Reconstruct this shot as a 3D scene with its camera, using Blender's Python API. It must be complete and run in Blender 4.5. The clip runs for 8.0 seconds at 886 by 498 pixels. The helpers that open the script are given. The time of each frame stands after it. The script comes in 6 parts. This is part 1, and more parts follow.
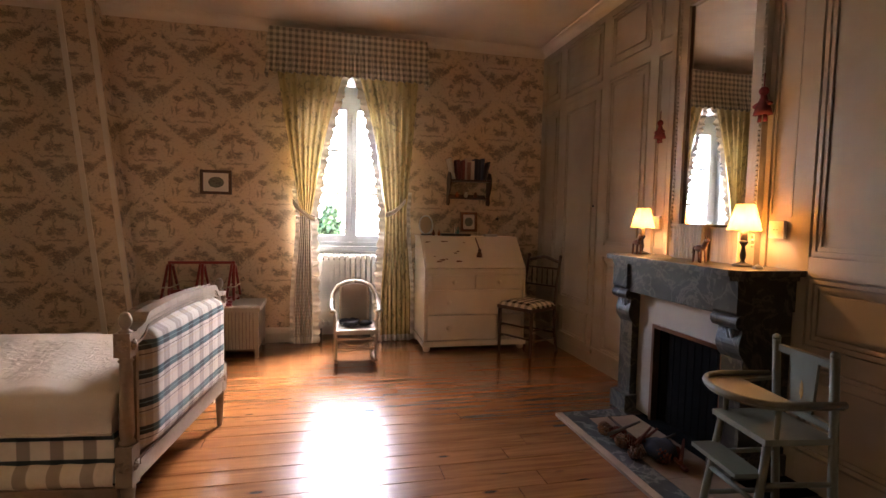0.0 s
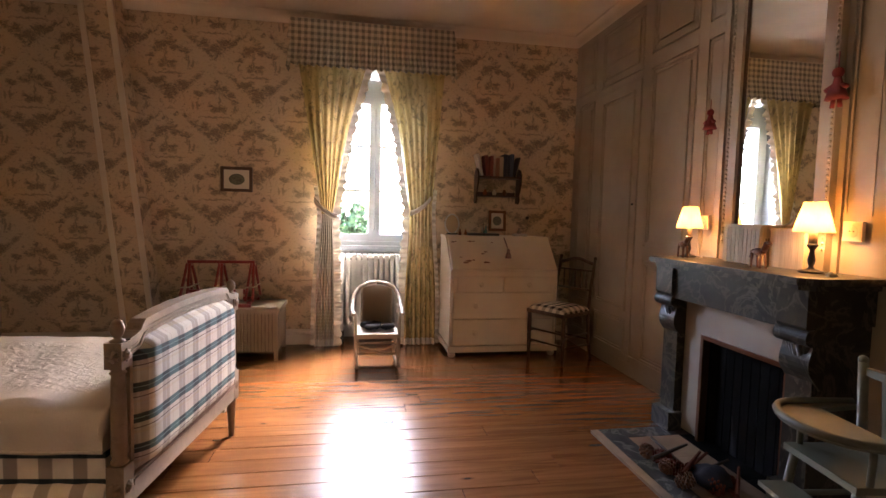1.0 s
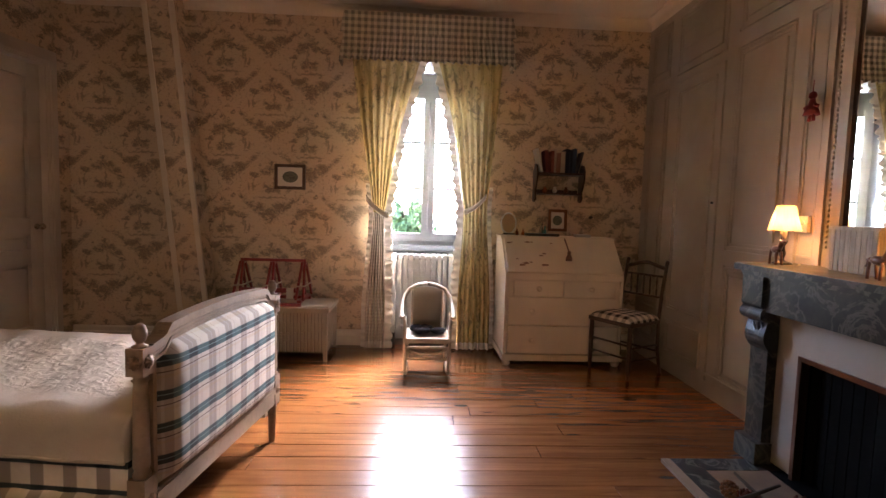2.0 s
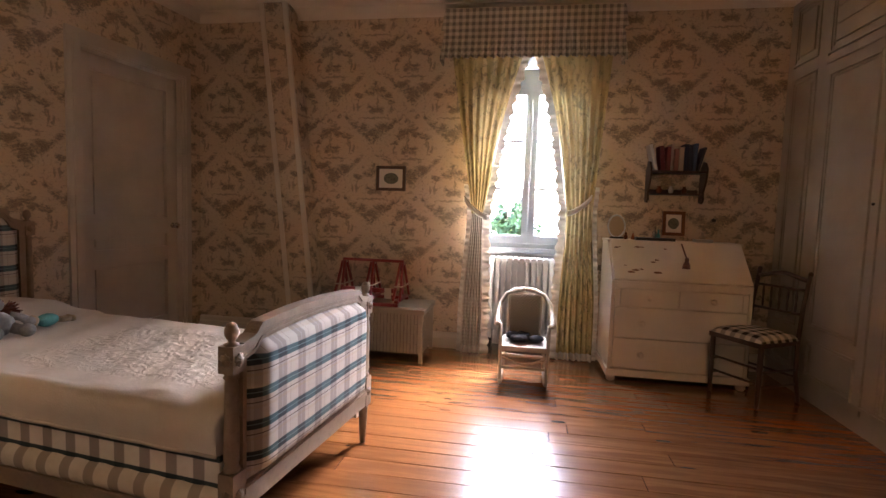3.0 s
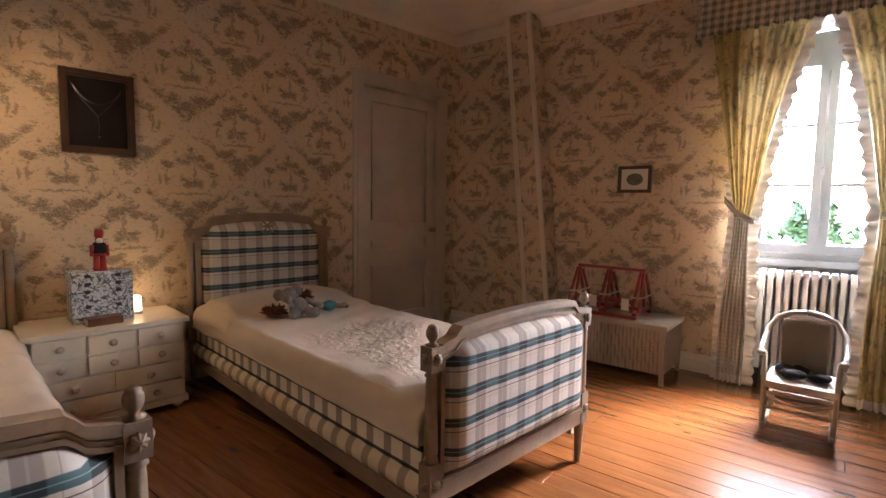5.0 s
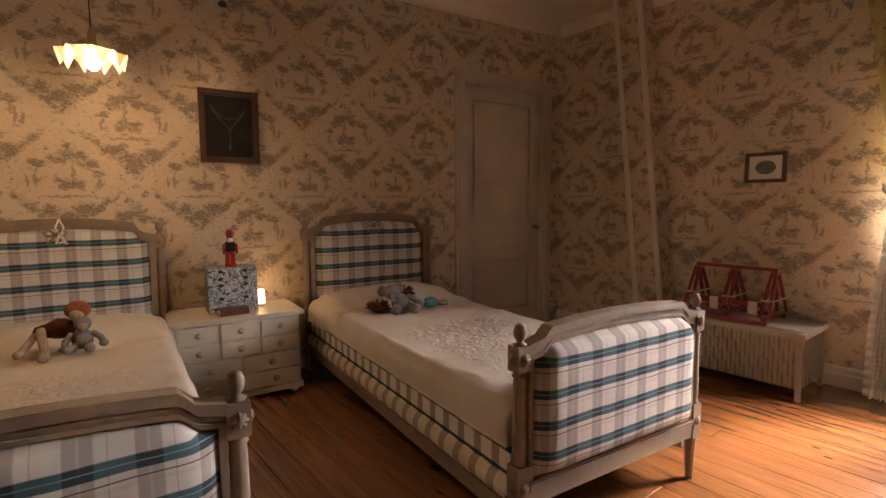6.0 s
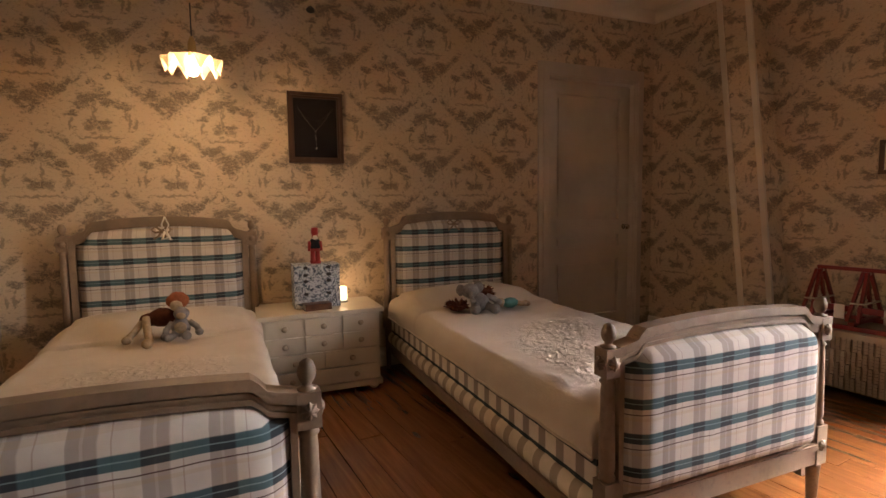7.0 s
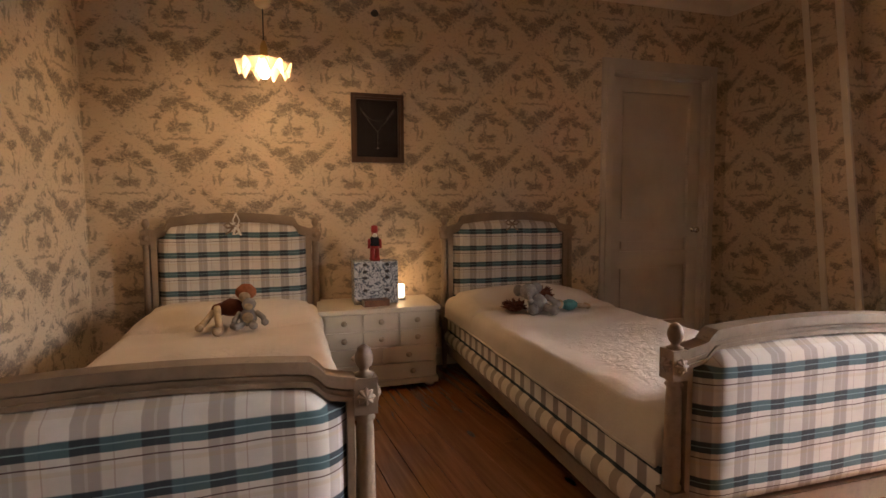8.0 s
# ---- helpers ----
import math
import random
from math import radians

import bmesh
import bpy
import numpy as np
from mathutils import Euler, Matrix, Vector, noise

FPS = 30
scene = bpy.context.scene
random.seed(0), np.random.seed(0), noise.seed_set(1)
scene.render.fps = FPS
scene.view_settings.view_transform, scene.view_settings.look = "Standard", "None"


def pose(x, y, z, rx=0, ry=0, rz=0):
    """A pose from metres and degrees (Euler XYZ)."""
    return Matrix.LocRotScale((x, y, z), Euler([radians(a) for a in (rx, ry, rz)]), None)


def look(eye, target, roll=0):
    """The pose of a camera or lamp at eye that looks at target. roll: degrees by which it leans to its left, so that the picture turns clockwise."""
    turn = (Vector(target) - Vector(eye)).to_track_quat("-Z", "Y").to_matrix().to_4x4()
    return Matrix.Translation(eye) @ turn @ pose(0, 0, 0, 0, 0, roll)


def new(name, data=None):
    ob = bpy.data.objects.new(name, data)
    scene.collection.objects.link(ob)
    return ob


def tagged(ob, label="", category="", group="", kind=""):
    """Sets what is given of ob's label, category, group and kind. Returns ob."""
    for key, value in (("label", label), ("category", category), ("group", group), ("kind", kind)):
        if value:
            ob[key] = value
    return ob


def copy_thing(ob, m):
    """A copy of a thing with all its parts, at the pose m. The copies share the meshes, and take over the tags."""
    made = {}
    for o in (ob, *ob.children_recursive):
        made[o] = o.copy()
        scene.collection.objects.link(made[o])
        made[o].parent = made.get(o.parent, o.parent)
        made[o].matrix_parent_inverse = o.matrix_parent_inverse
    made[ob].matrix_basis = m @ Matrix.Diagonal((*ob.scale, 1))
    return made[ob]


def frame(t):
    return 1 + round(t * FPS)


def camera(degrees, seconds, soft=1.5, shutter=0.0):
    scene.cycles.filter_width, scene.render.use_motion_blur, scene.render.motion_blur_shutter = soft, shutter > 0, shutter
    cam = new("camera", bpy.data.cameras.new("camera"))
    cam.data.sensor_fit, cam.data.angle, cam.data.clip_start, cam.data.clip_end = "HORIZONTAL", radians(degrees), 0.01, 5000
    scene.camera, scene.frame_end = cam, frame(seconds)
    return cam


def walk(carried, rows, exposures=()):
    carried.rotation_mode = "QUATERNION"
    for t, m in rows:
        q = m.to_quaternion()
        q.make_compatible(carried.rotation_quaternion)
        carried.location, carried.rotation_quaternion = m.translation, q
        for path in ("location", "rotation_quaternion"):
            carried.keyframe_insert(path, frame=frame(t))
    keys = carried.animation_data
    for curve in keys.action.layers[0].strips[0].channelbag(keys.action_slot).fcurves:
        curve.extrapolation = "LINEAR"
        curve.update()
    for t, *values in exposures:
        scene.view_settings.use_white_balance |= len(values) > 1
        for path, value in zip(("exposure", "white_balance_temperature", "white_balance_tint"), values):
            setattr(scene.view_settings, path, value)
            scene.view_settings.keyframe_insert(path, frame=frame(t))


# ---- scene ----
cam = camera(83.4, 8.0)
PATH = [
    (0, (2.837, -4.858, 1.207), (3.289, -2.913, 1.081), 1.3),
    (0.5, (2.861, -4.760, 1.203), (3.270, -2.806, 1.077), 1.3),
    (1, (2.900, -4.643, 1.209), (3.241, -2.677, 1.074), 1.45),
    (1.5, (2.951, -4.529, 1.211), (3.191, -2.548, 1.066), 1.6),
    (3, (3.022, -4.297, 1.216), (2.708, -2.328, 1.060), 1.9),
    (3.5, (3.080, -4.269, 1.243), (2.497, -2.363, 1.069), 1.8),
    (4, (3.130, -4.250, 1.255), (2.305, -2.438, 1.077), 1.4),
    (4.5, (3.155, -4.195, 1.246), (2.108, -2.495, 1.075), 1.3),
    (6, (3.236, -4.080, 1.240), (1.678, -2.841, 1.056), -0.4),
    (6.5, (3.195, -4.035, 1.212), (1.525, -2.941, 1.038), -0.75),
    (7, (3.172, -4.020, 1.192), (1.428, -3.052, 1.029), -0.8),
    (7.5, (3.173, -4.025, 1.178), (1.373, -3.168, 1.024), -0.65),
    (8, (3.166, -4.018, 1.156), (1.322, -3.258, 1.013), -0.3),
]
walk(cam, [(t, look(eye, target, roll)) for t, eye, target, roll in PATH], [(0.0, 8.02, 6500, 14), (3.0, 8.0, 5950, 14), (4.5, 8.05, 5950, 14), (6.0, 7.82, 6600, 14), (8.0, 7.82, 6700, 14)])

# ---- world, light ----
world = bpy.data.worlds.new("sky")
scene.world = world
world.use_nodes = True
wn = world.node_tree
sky = wn.nodes.new("ShaderNodeTexSky")
sky.sky_type = "NISHITA"
sky.sun_disc = False
sky.sun_elevation, sky.sun_rotation = radians(47), radians(30)
sky.air_density, sky.dust_density, sky.ozone_density = 0.7, 3.0, 0.5
wn.links.new(sky.outputs[0], wn.nodes["Background"].inputs[0])
wn.nodes["Background"].inputs[1].default_value = 0.05

portal = new("window_sky", bpy.data.lights.new("window_sky", "AREA"))
portal.data.shape, portal.data.size, portal.data.size_y = "RECTANGLE", 0.9, 1.7
portal.data.cycles.is_portal = True
portal.matrix_world = look((3.06, 0.38, 1.68), (3.06, -1.0, 1.68))

AL = 0.1191  # the bed wall stands this far off the square
L = Matrix.Rotation(-AL, 4, "Z")
EAST, CEIL, TOP = 5.0, 2.93, 2.85
SOUTH = -4.93


def west_x(y):
    return y * math.tan(AL)


# ---- materials ----
class Graph:
    """A node material built from small sums."""

    def __init__(self, name, rough=0.6, metal=0.0, spec=0.5):
        self.mat = bpy.data.materials.new(name)
        self.mat.use_nodes = True
        self.nt = self.mat.node_tree
        self.bsdf = self.nt.nodes["Principled BSDF"]
        self.bsdf.inputs["Roughness"].default_value = rough
        self.bsdf.inputs["Metallic"].default_value = metal
        self.bsdf.inputs["Specular IOR Level"].default_value = spec
        self.co = self.nt.nodes.new("ShaderNodeTexCoord").outputs["Object"]

    def plug(self, socket, v):
        if isinstance(v, bpy.types.NodeSocket):
            self.nt.links.new(v, socket)
        else:
            socket.default_value = v

    def m(self, op, a, b=0.0, c=0.0):
        n = self.nt.nodes.new("ShaderNodeMath")
        n.operation = op
        for i, v in enumerate((a, b, c)):
            self.plug(n.inputs[i], v)
        return n.outputs[0]

    def axes(self, co=None):
        n = self.nt.nodes.new("ShaderNodeSeparateXYZ")
        self.plug(n.inputs[0], co or self.co)
        return n.outputs

    def xyz(self, x, y, z=0.0):
        n = self.nt.nodes.new("ShaderNodeCombineXYZ")
        for i, v in enumerate((x, y, z)):
            self.plug(n.inputs[i], v)
        return n.outputs[0]

    def scale(self, k, co=None):
        n = self.nt.nodes.new("ShaderNodeMapping")
        self.plug(n.inputs[0], co or self.co)
        n.inputs["Scale"].default_value = k if isinstance(k, tuple) else (k, k, k)
        return n.outputs[0]

    def noise(self, scale, detail=4, rough=0.55, co=None, distort=0.0):
        n = self.nt.nodes.new("ShaderNodeTexNoise")
        self.plug(n.inputs["Vector"], co or self.co)
        n.inputs["Scale"].default_value, n.inputs["Detail"].default_value = scale, detail
        n.inputs["Roughness"].default_value, n.inputs["Distortion"].default_value = rough, distort
        return n.outputs[0]

    def step(self, v, lo, hi):
        n = self.nt.nodes.new("ShaderNodeMapRange")
        n.interpolation_type = "SMOOTHSTEP"
        self.plug(n.inputs["Value"], v)
        n.inputs["From Min"].default_value, n.inputs["From Max"].default_value = lo, hi
        return n.outputs[0]

    def mix(self, f, a, b, kind="MIX"):
        n = self.nt.nodes.new("ShaderNodeMix")
        n.data_type, n.blend_type = "RGBA", kind
        self.plug(n.inputs[0], f)
        for i, v in ((6, a), (7, b)):
            self.plug(n.inputs[i], (*v, 1) if isinstance(v, tuple) and len(v) == 3 else v)
        return n.outputs[2]

    def band(self, v, period, start, width, soft=0.06):
        """1 inside a stripe that returns every period, all in metres."""
        f = self.m("FRACT", self.m("DIVIDE", self.m("SUBTRACT", v, start), period))
        w = width / period
        d = self.m("ABSOLUTE", self.m("SUBTRACT", f, w / 2))
        return self.m("SUBTRACT", 1.0, self.step(d, w / 2 - soft * w, w / 2 + soft * w))

    def random(self):
        return self.nt.nodes.new("ShaderNodeObjectInfo").outputs["Random"]

    def bump(self, h, strength=0.3, dist=0.01):
        n = self.nt.nodes.new("ShaderNodeBump")
        n.inputs["Strength"].default_value, n.inputs["Distance"].default_value = strength, dist
        self.plug(n.inputs["Height"], h)
        self.plug(self.bsdf.inputs["Normal"], n.outputs[0])

    def done(self, color, rough=None):
        self.plug(self.bsdf.inputs["Base Color"], (*color, 1) if isinstance(color, tuple) and len(color) == 3 else color)
        if rough is not None:
            self.plug(self.bsdf.inputs["Roughness"], rough)
        return self.mat


def paint(name, color, rough=0.5, wear=0.12, grain=0.15, under=(0.3, 0.24, 0.17), chips=0.0, metal=0.0):
    """Painted or plain surfaces: two scales of unevenness, and chips where the ground shows."""
    g = Graph(name, rough, metal)
    dark = tuple(c * (1 - wear * 2) for c in color)
    c = g.mix(g.step(g.noise(3.0, 5), 0.35, 0.75), color, dark)
    c = g.mix(g.m("MULTIPLY", g.step(g.noise(45.0, 3), 0.45, 0.8), grain), c, dark)
    if chips:
        c = g.mix(g.step(g.noise(9.0, 6, 0.7), 0.74 - chips, 0.77 - chips), c, under)
    g.bump(g.noise(60.0, 3), 0.12, 0.004)
    return g.done(c, g.m("ADD", rough - 0.08, g.m("MULTIPLY", g.noise(6.0), 0.16)))


def wood(name, color, axis=0, rough=0.45, contrast=0.5, spread=0.0):
    g = Graph(name, rough)
    k = [38.0, 38.0, 38.0]
    k[axis] = 2.6
    fine = [160.0, 160.0, 160.0]
    fine[axis] = 6.0
    ring = g.noise(1.0, 5, 0.6, g.scale(tuple(k)), 0.6)
    c = g.mix(g.step(ring, 0.3, 0.72), color, tuple(x * (1 - contrast) for x in color))
    c = g.mix(g.m("MULTIPLY", g.step(g.noise(1.0, 3, 0.5, g.scale(tuple(fine))), 0.5, 0.75), 0.45), c, tuple(x * 0.35 for x in color))
    if spread:
        c = g.mix(g.m("MULTIPLY", g.random(), spread), c, tuple(x * 0.45 for x in color))
    g.bump(ring, 0.1, 0.003)
    return g.done(c, g.m("ADD", rough - 0.06, g.m("MULTIPLY", g.noise(4.0), 0.14)))


def wallpaper_mat():
    """Toile: grey country scenes on cream in a lozenge repeat, two scenes in turn, each over a bank of leaves."""
    g = Graph("toile_wallpaper", 0.75, spec=0.3)
    x, y, z = g.axes()
    size = 0.71
    px, pz = g.m("DIVIDE", g.m("ADD", g.m("ADD", x, y), 0.10), size), g.m("DIVIDE", g.m("ADD", z, 0.04), size)
    a, b = g.m("ADD", px, pz), g.m("SUBTRACT", px, pz)
    fa, fb = g.m("FRACT", a), g.m("FRACT", b)
    odd = g.m("MULTIPLY", g.m("FRACT", g.m("MULTIPLY", g.m("ADD", g.m("FLOOR", a), g.m("FLOOR", b)), 0.5)), 2.0)
    cx, cz = g.m("SUBTRACT", g.m("ADD", fa, fb), 1.0), g.m("SUBTRACT", fa, fb)
    turn = g.m("SUBTRACT", 1.0, g.m("MULTIPLY", odd, 2.0))
    cell = g.xyz(g.m("MULTIPLY", cx, size / 2), g.m("MULTIPLY", cz, size / 2), g.m("MULTIPLY", odd, 3.7))
    bend = g.m("MULTIPLY", g.m("SUBTRACT", g.noise(26.0, 3, 0.6, cell), 0.5), 0.20)
    wx = g.m("ADD", g.m("MULTIPLY", cx, turn), bend)
    wz = g.m("ADD", cz, g.m("MULTIPLY", bend, -0.8))

    def blob(x0, z0, rx, rz):
        u = g.m("POWER", g.m("DIVIDE", g.m("SUBTRACT", wx, x0), rx), 2.0)
        v = g.m("POWER", g.m("DIVIDE", g.m("SUBTRACT", wz, z0), rz), 2.0)
        return g.m("MAXIMUM", g.m("SUBTRACT", 1.0, g.m("ADD", u, v)), 0.0)

    def most(spots):
        out = None
        for spot in spots:
            v = blob(*spot)
            out = v if out is None else g.m("MAXIMUM", out, v)
        return out

    # crowns of trees, the bank below, and figures
    crown = most(((0.10, 0.44, 0.30, 0.13), (0.30, 0.31, 0.22, 0.11), (-0.12, 0.36, 0.20, 0.10), (-0.34, 0.30, 0.17, 0.09), (0.05, 0.60, 0.14, 0.08), (0.44, 0.14, 0.13, 0.08), (0.05, -0.02, 0.26, 0.13)))
    bank = most(((0.0, -0.60, 0.34, 0.17), (-0.26, -0.46, 0.24, 0.11), (0.26, -0.44, 0.24, 0.11)))
    drawn = most(((0.10, 0.14, 0.032, 0.30), (-0.40, 0.03, 0.045, 0.17), (-0.39, 0.19, 0.04, 0.05), (-0.50, 0.00, 0.035, 0.13), (0.46, -0.02, 0.035, 0.14), (0.20, -0.08, 0.10, 0.07), (-0.04, -0.07, 0.12, 0.08), (0.02, -0.24, 0.50, 0.026), (-0.02, -0.62, 0.17, 0.07), (0.17, -0.56, 0.08, 0.05), (-0.20, -0.53, 0.09, 0.05)))
    vee = g.m("SUBTRACT", wz, g.m("SUBTRACT", g.m("MULTIPLY", g.m("ABSOLUTE", wx), 0.84), 0.82))
    garland = g.m("MULTIPLY", g.m("MAXIMUM", g.m("SUBTRACT", 1.0, g.m("DIVIDE", g.m("ABSOLUTE", vee), 0.15)), 0.0), g.m("SUBTRACT", 1.0, g.step(g.m("ABSOLUTE", wx), 0.62, 0.86)))
    soft = g.m("MAXIMUM", g.m("MAXIMUM", crown, g.m("MULTIPLY", bank, 1.1)), g.m("MULTIPLY", garland, 0.85))
    sprig = g.step(g.noise(15.0, 2, 0.5, cell), 0.40, 0.62)
    soft = g.m("MAXIMUM", g.m("MULTIPLY", soft, g.m("ADD", 0.62, g.m("MULTIPLY", sprig, 0.55))), g.m("MULTIPLY", g.step(g.noise(19.0, 2, 0.5, cell), 0.52, 0.70), 0.62))
    leaf = g.noise(58.0, 6, 0.72, g.scale((0.75, 1.25, 1.0), cell), 0.7)
    fine = g.noise(170.0, 3, 0.65, cell, 0.4)
    d = g.m("SUBTRACT", leaf, g.m("SUBTRACT", 0.595, g.m("MULTIPLY", soft, 0.24)))
    ink = g.m("MULTIPLY", g.step(d, -0.06, 0.08), g.m("ADD", 0.06, g.m("MULTIPLY", g.step(fine, 0.25, 0.75), 0.85)))
    wash = g.m("MULTIPLY", g.step(soft, 0.05, 0.9), g.m("MULTIPLY", g.step(leaf, 0.30, 0.60), 0.40))
    line = g.m("MULTIPLY", g.step(g.m("ADD", drawn, g.m("MULTIPLY", g.m("SUBTRACT", fine, 0.5), 1.8)), 0.28, 0.66), 0.62)
    ink = g.m("MINIMUM", g.m("MAXIMUM", g.m("ADD", ink, wash), line), 1.0)
    base = g.mix(g.step(g.noise(1.1, 4), 0.3, 0.8), (0.60, 0.468, 0.325), (0.53, 0.41, 0.28))
    c = g.mix(g.m("MULTIPLY", ink, 0.88), base, (0.115, 0.097, 0.076))
    g.bump(g.noise(140.0, 2), 0.08, 0.002)
    return g.done(c)


def plaid_mat(name, rise, first):
    """Cream cloth with teal bands across, mauve-brown double bands down, and thin dark and yellow lines."""
    g = Graph(name, 0.85, spec=0.25)
    x, y, z = g.axes()
    wide = 0.124
    sag = g.m("MULTIPLY", g.m("SUBTRACT", g.noise(5.0, 2), 0.5), 0.014)
    y, z = g.m("ADD", y, g.m("MULTIPLY", sag, 0.6)), g.m("ADD", z, sag)
    c = g.mix(g.step(g.noise(12.0, 3), 0.3, 0.7), (0.63, 0.575, 0.495), (0.56, 0.51, 0.44))
    c = g.mix(g.m("MULTIPLY", g.band(y, wide, 0.0360, 0.052), 0.50), c, (0.165, 0.112, 0.092))
    c = g.mix(g.m("MULTIPLY", g.band(y, wide, 0.0590, 0.006), 0.45), c, (0.55, 0.49, 0.43))
    c = g.mix(g.m("MULTIPLY", g.band(y, wide, 0.110, 0.003), 0.35), c, (0.22, 0.10, 0.07))
    c = g.mix(g.m("MULTIPLY", g.band(z, rise, first + rise * 0.66, 0.010), 0.22), c, (0.45, 0.30, 0.10))
    c = g.mix(g.m("MULTIPLY", g.band(z, rise, first + rise * 0.83, 0.0035), 0.85), c, (0.07, 0.03, 0.025))
    teal = g.mix(g.band(y, wide, 0.0360, 0.052), (0.034, 0.092, 0.108), (0.009, 0.024, 0.034))
    c = g.mix(g.m("MULTIPLY", g.band(z, rise, first, rise * 0.30), 0.93), c, teal)
    c = g.mix(g.m("MULTIPLY", g.band(z, rise, first + rise * 0.145, 0.003), 0.5), c, (0.30, 0.42, 0.42))
    weave = g.m("ADD", g.band(y, 0.0016, 0, 0.0008, 0.4), g.band(z, 0.0016, 0, 0.0008, 0.4))
    g.bump(g.m("ADD", g.m("MULTIPLY", weave, 0.15), g.m("ADD", g.noise(9.0, 4), g.m("MULTIPLY", g.noise(1.0, 3, 0.5, g.scale((30.0, 34.0, 7.0))), 0.35))), 0.35, 0.012)
    return g.done(c)


def side_plaid_mat():
    g = Graph("plaid_cloth_side", 0.85, spec=0.25)
    x, y, z = g.axes()
    c = g.mix(g.step(g.noise(12.0, 3), 0.3, 0.7), (0.72, 0.66, 0.56), (0.64, 0.58, 0.48))
    c = g.mix(g.m("MULTIPLY", g.band(x, 0.112, 0.01, 0.046), 0.74), c, (0.17, 0.130, 0.112))
    c = g.mix(g.m("MULTIPLY", g.band(z, 0.094, 0.372, 0.024), 0.95), c, (0.012, 0.03, 0.038))
    g.bump(g.noise(30.0, 3), 0.25, 0.006)
    return g.done(c)


def stripe_roll_mat():
    g = Graph("striped_cloth", 0.85, spec=0.25)
    x, y, z = g.axes()
    c = g.mix(g.step(g.noise(14.0, 3), 0.3, 0.7), (0.72, 0.63, 0.49), (0.63, 0.54, 0.40))
    c = g.mix(g.m("MULTIPLY", g.band(x, 0.112, 0.01, 0.046), 0.72), c, (0.25, 0.185, 0.130))
    g.bump(g.noise(30.0, 3), 0.25, 0.006)
    return g.done(c)


def check_mat(name, light, dark, size, u="x", v="z", rough=0.85, thin=False):
    """Gingham: two sets of half-tone stripes that cross."""
    g = Graph(name, rough, spec=0.2)
    ax = dict(zip("xyz", g.axes()))
    a = g.band(ax[u], size, 0.0, size / 2)
    b = g.band(ax[v], size, 0.0, size / 2)
    base = g.mix(g.step(g.noise(5.0, 4), 0.3, 0.75), light, tuple(c * 0.86 for c in light))
    c = g.mix(g.m("MULTIPLY", g.m("ADD", a, b), 0.5), base, dark)
    g.bump(g.noise(200.0, 2), 0.2, 0.002)
    g.done(c)
    if thin:
        t = g.nt.nodes.new("ShaderNodeBsdfTranslucent")
        g.nt.links.new(c, t.inputs[0])
        mix = g.nt.nodes.new("ShaderNodeMixShader")
        mix.inputs[0].default_value = thin
        g.nt.links.new(g.bsdf.outputs[0], mix.inputs[1])
        g.nt.links.new(t.outputs[0], mix.inputs[2])
        g.nt.links.new(mix.outputs[0], g.nt.nodes["Material Output"].inputs[0])
    return g.mat


def curtain_mat():
    """Ochre cotton with a soft grey-brown print, thin enough for daylight to show through."""
    g = Graph("curtain_print", 0.85, spec=0.2)
    x, y, z = g.axes()
    base = g.mix(g.step(g.noise(3.0, 4), 0.3, 0.7), (0.54, 0.43, 0.20), (0.46, 0.36, 0.165))
    leaf = g.noise(16.0, 7, 0.7, g.scale((1.0, 1.0, 0.7)), 0.8)
    c = g.mix(g.m("MULTIPLY", g.step(leaf, 0.50, 0.62), 0.7), base, (0.17, 0.145, 0.085))
    c = g.mix(g.m("MULTIPLY", g.band(x, 0.046, 0.0, 0.012, 0.3), 0.25), c, (0.30, 0.25, 0.12))
    g.bump(g.noise(200.0, 2), 0.2, 0.002)
    g.done(c)
    t = g.nt.nodes.new("ShaderNodeBsdfTranslucent")
    g.nt.links.new(c, t.inputs[0])
    mix = g.nt.nodes.new("ShaderNodeMixShader")
    mix.inputs[0].default_value = 0.05
    g.nt.links.new(g.bsdf.outputs[0], mix.inputs[1])
    g.nt.links.new(t.outputs[0], mix.inputs[2])
    g.nt.links.new(mix.outputs[0], g.nt.nodes["Material Output"].inputs[0])
    return g.mat


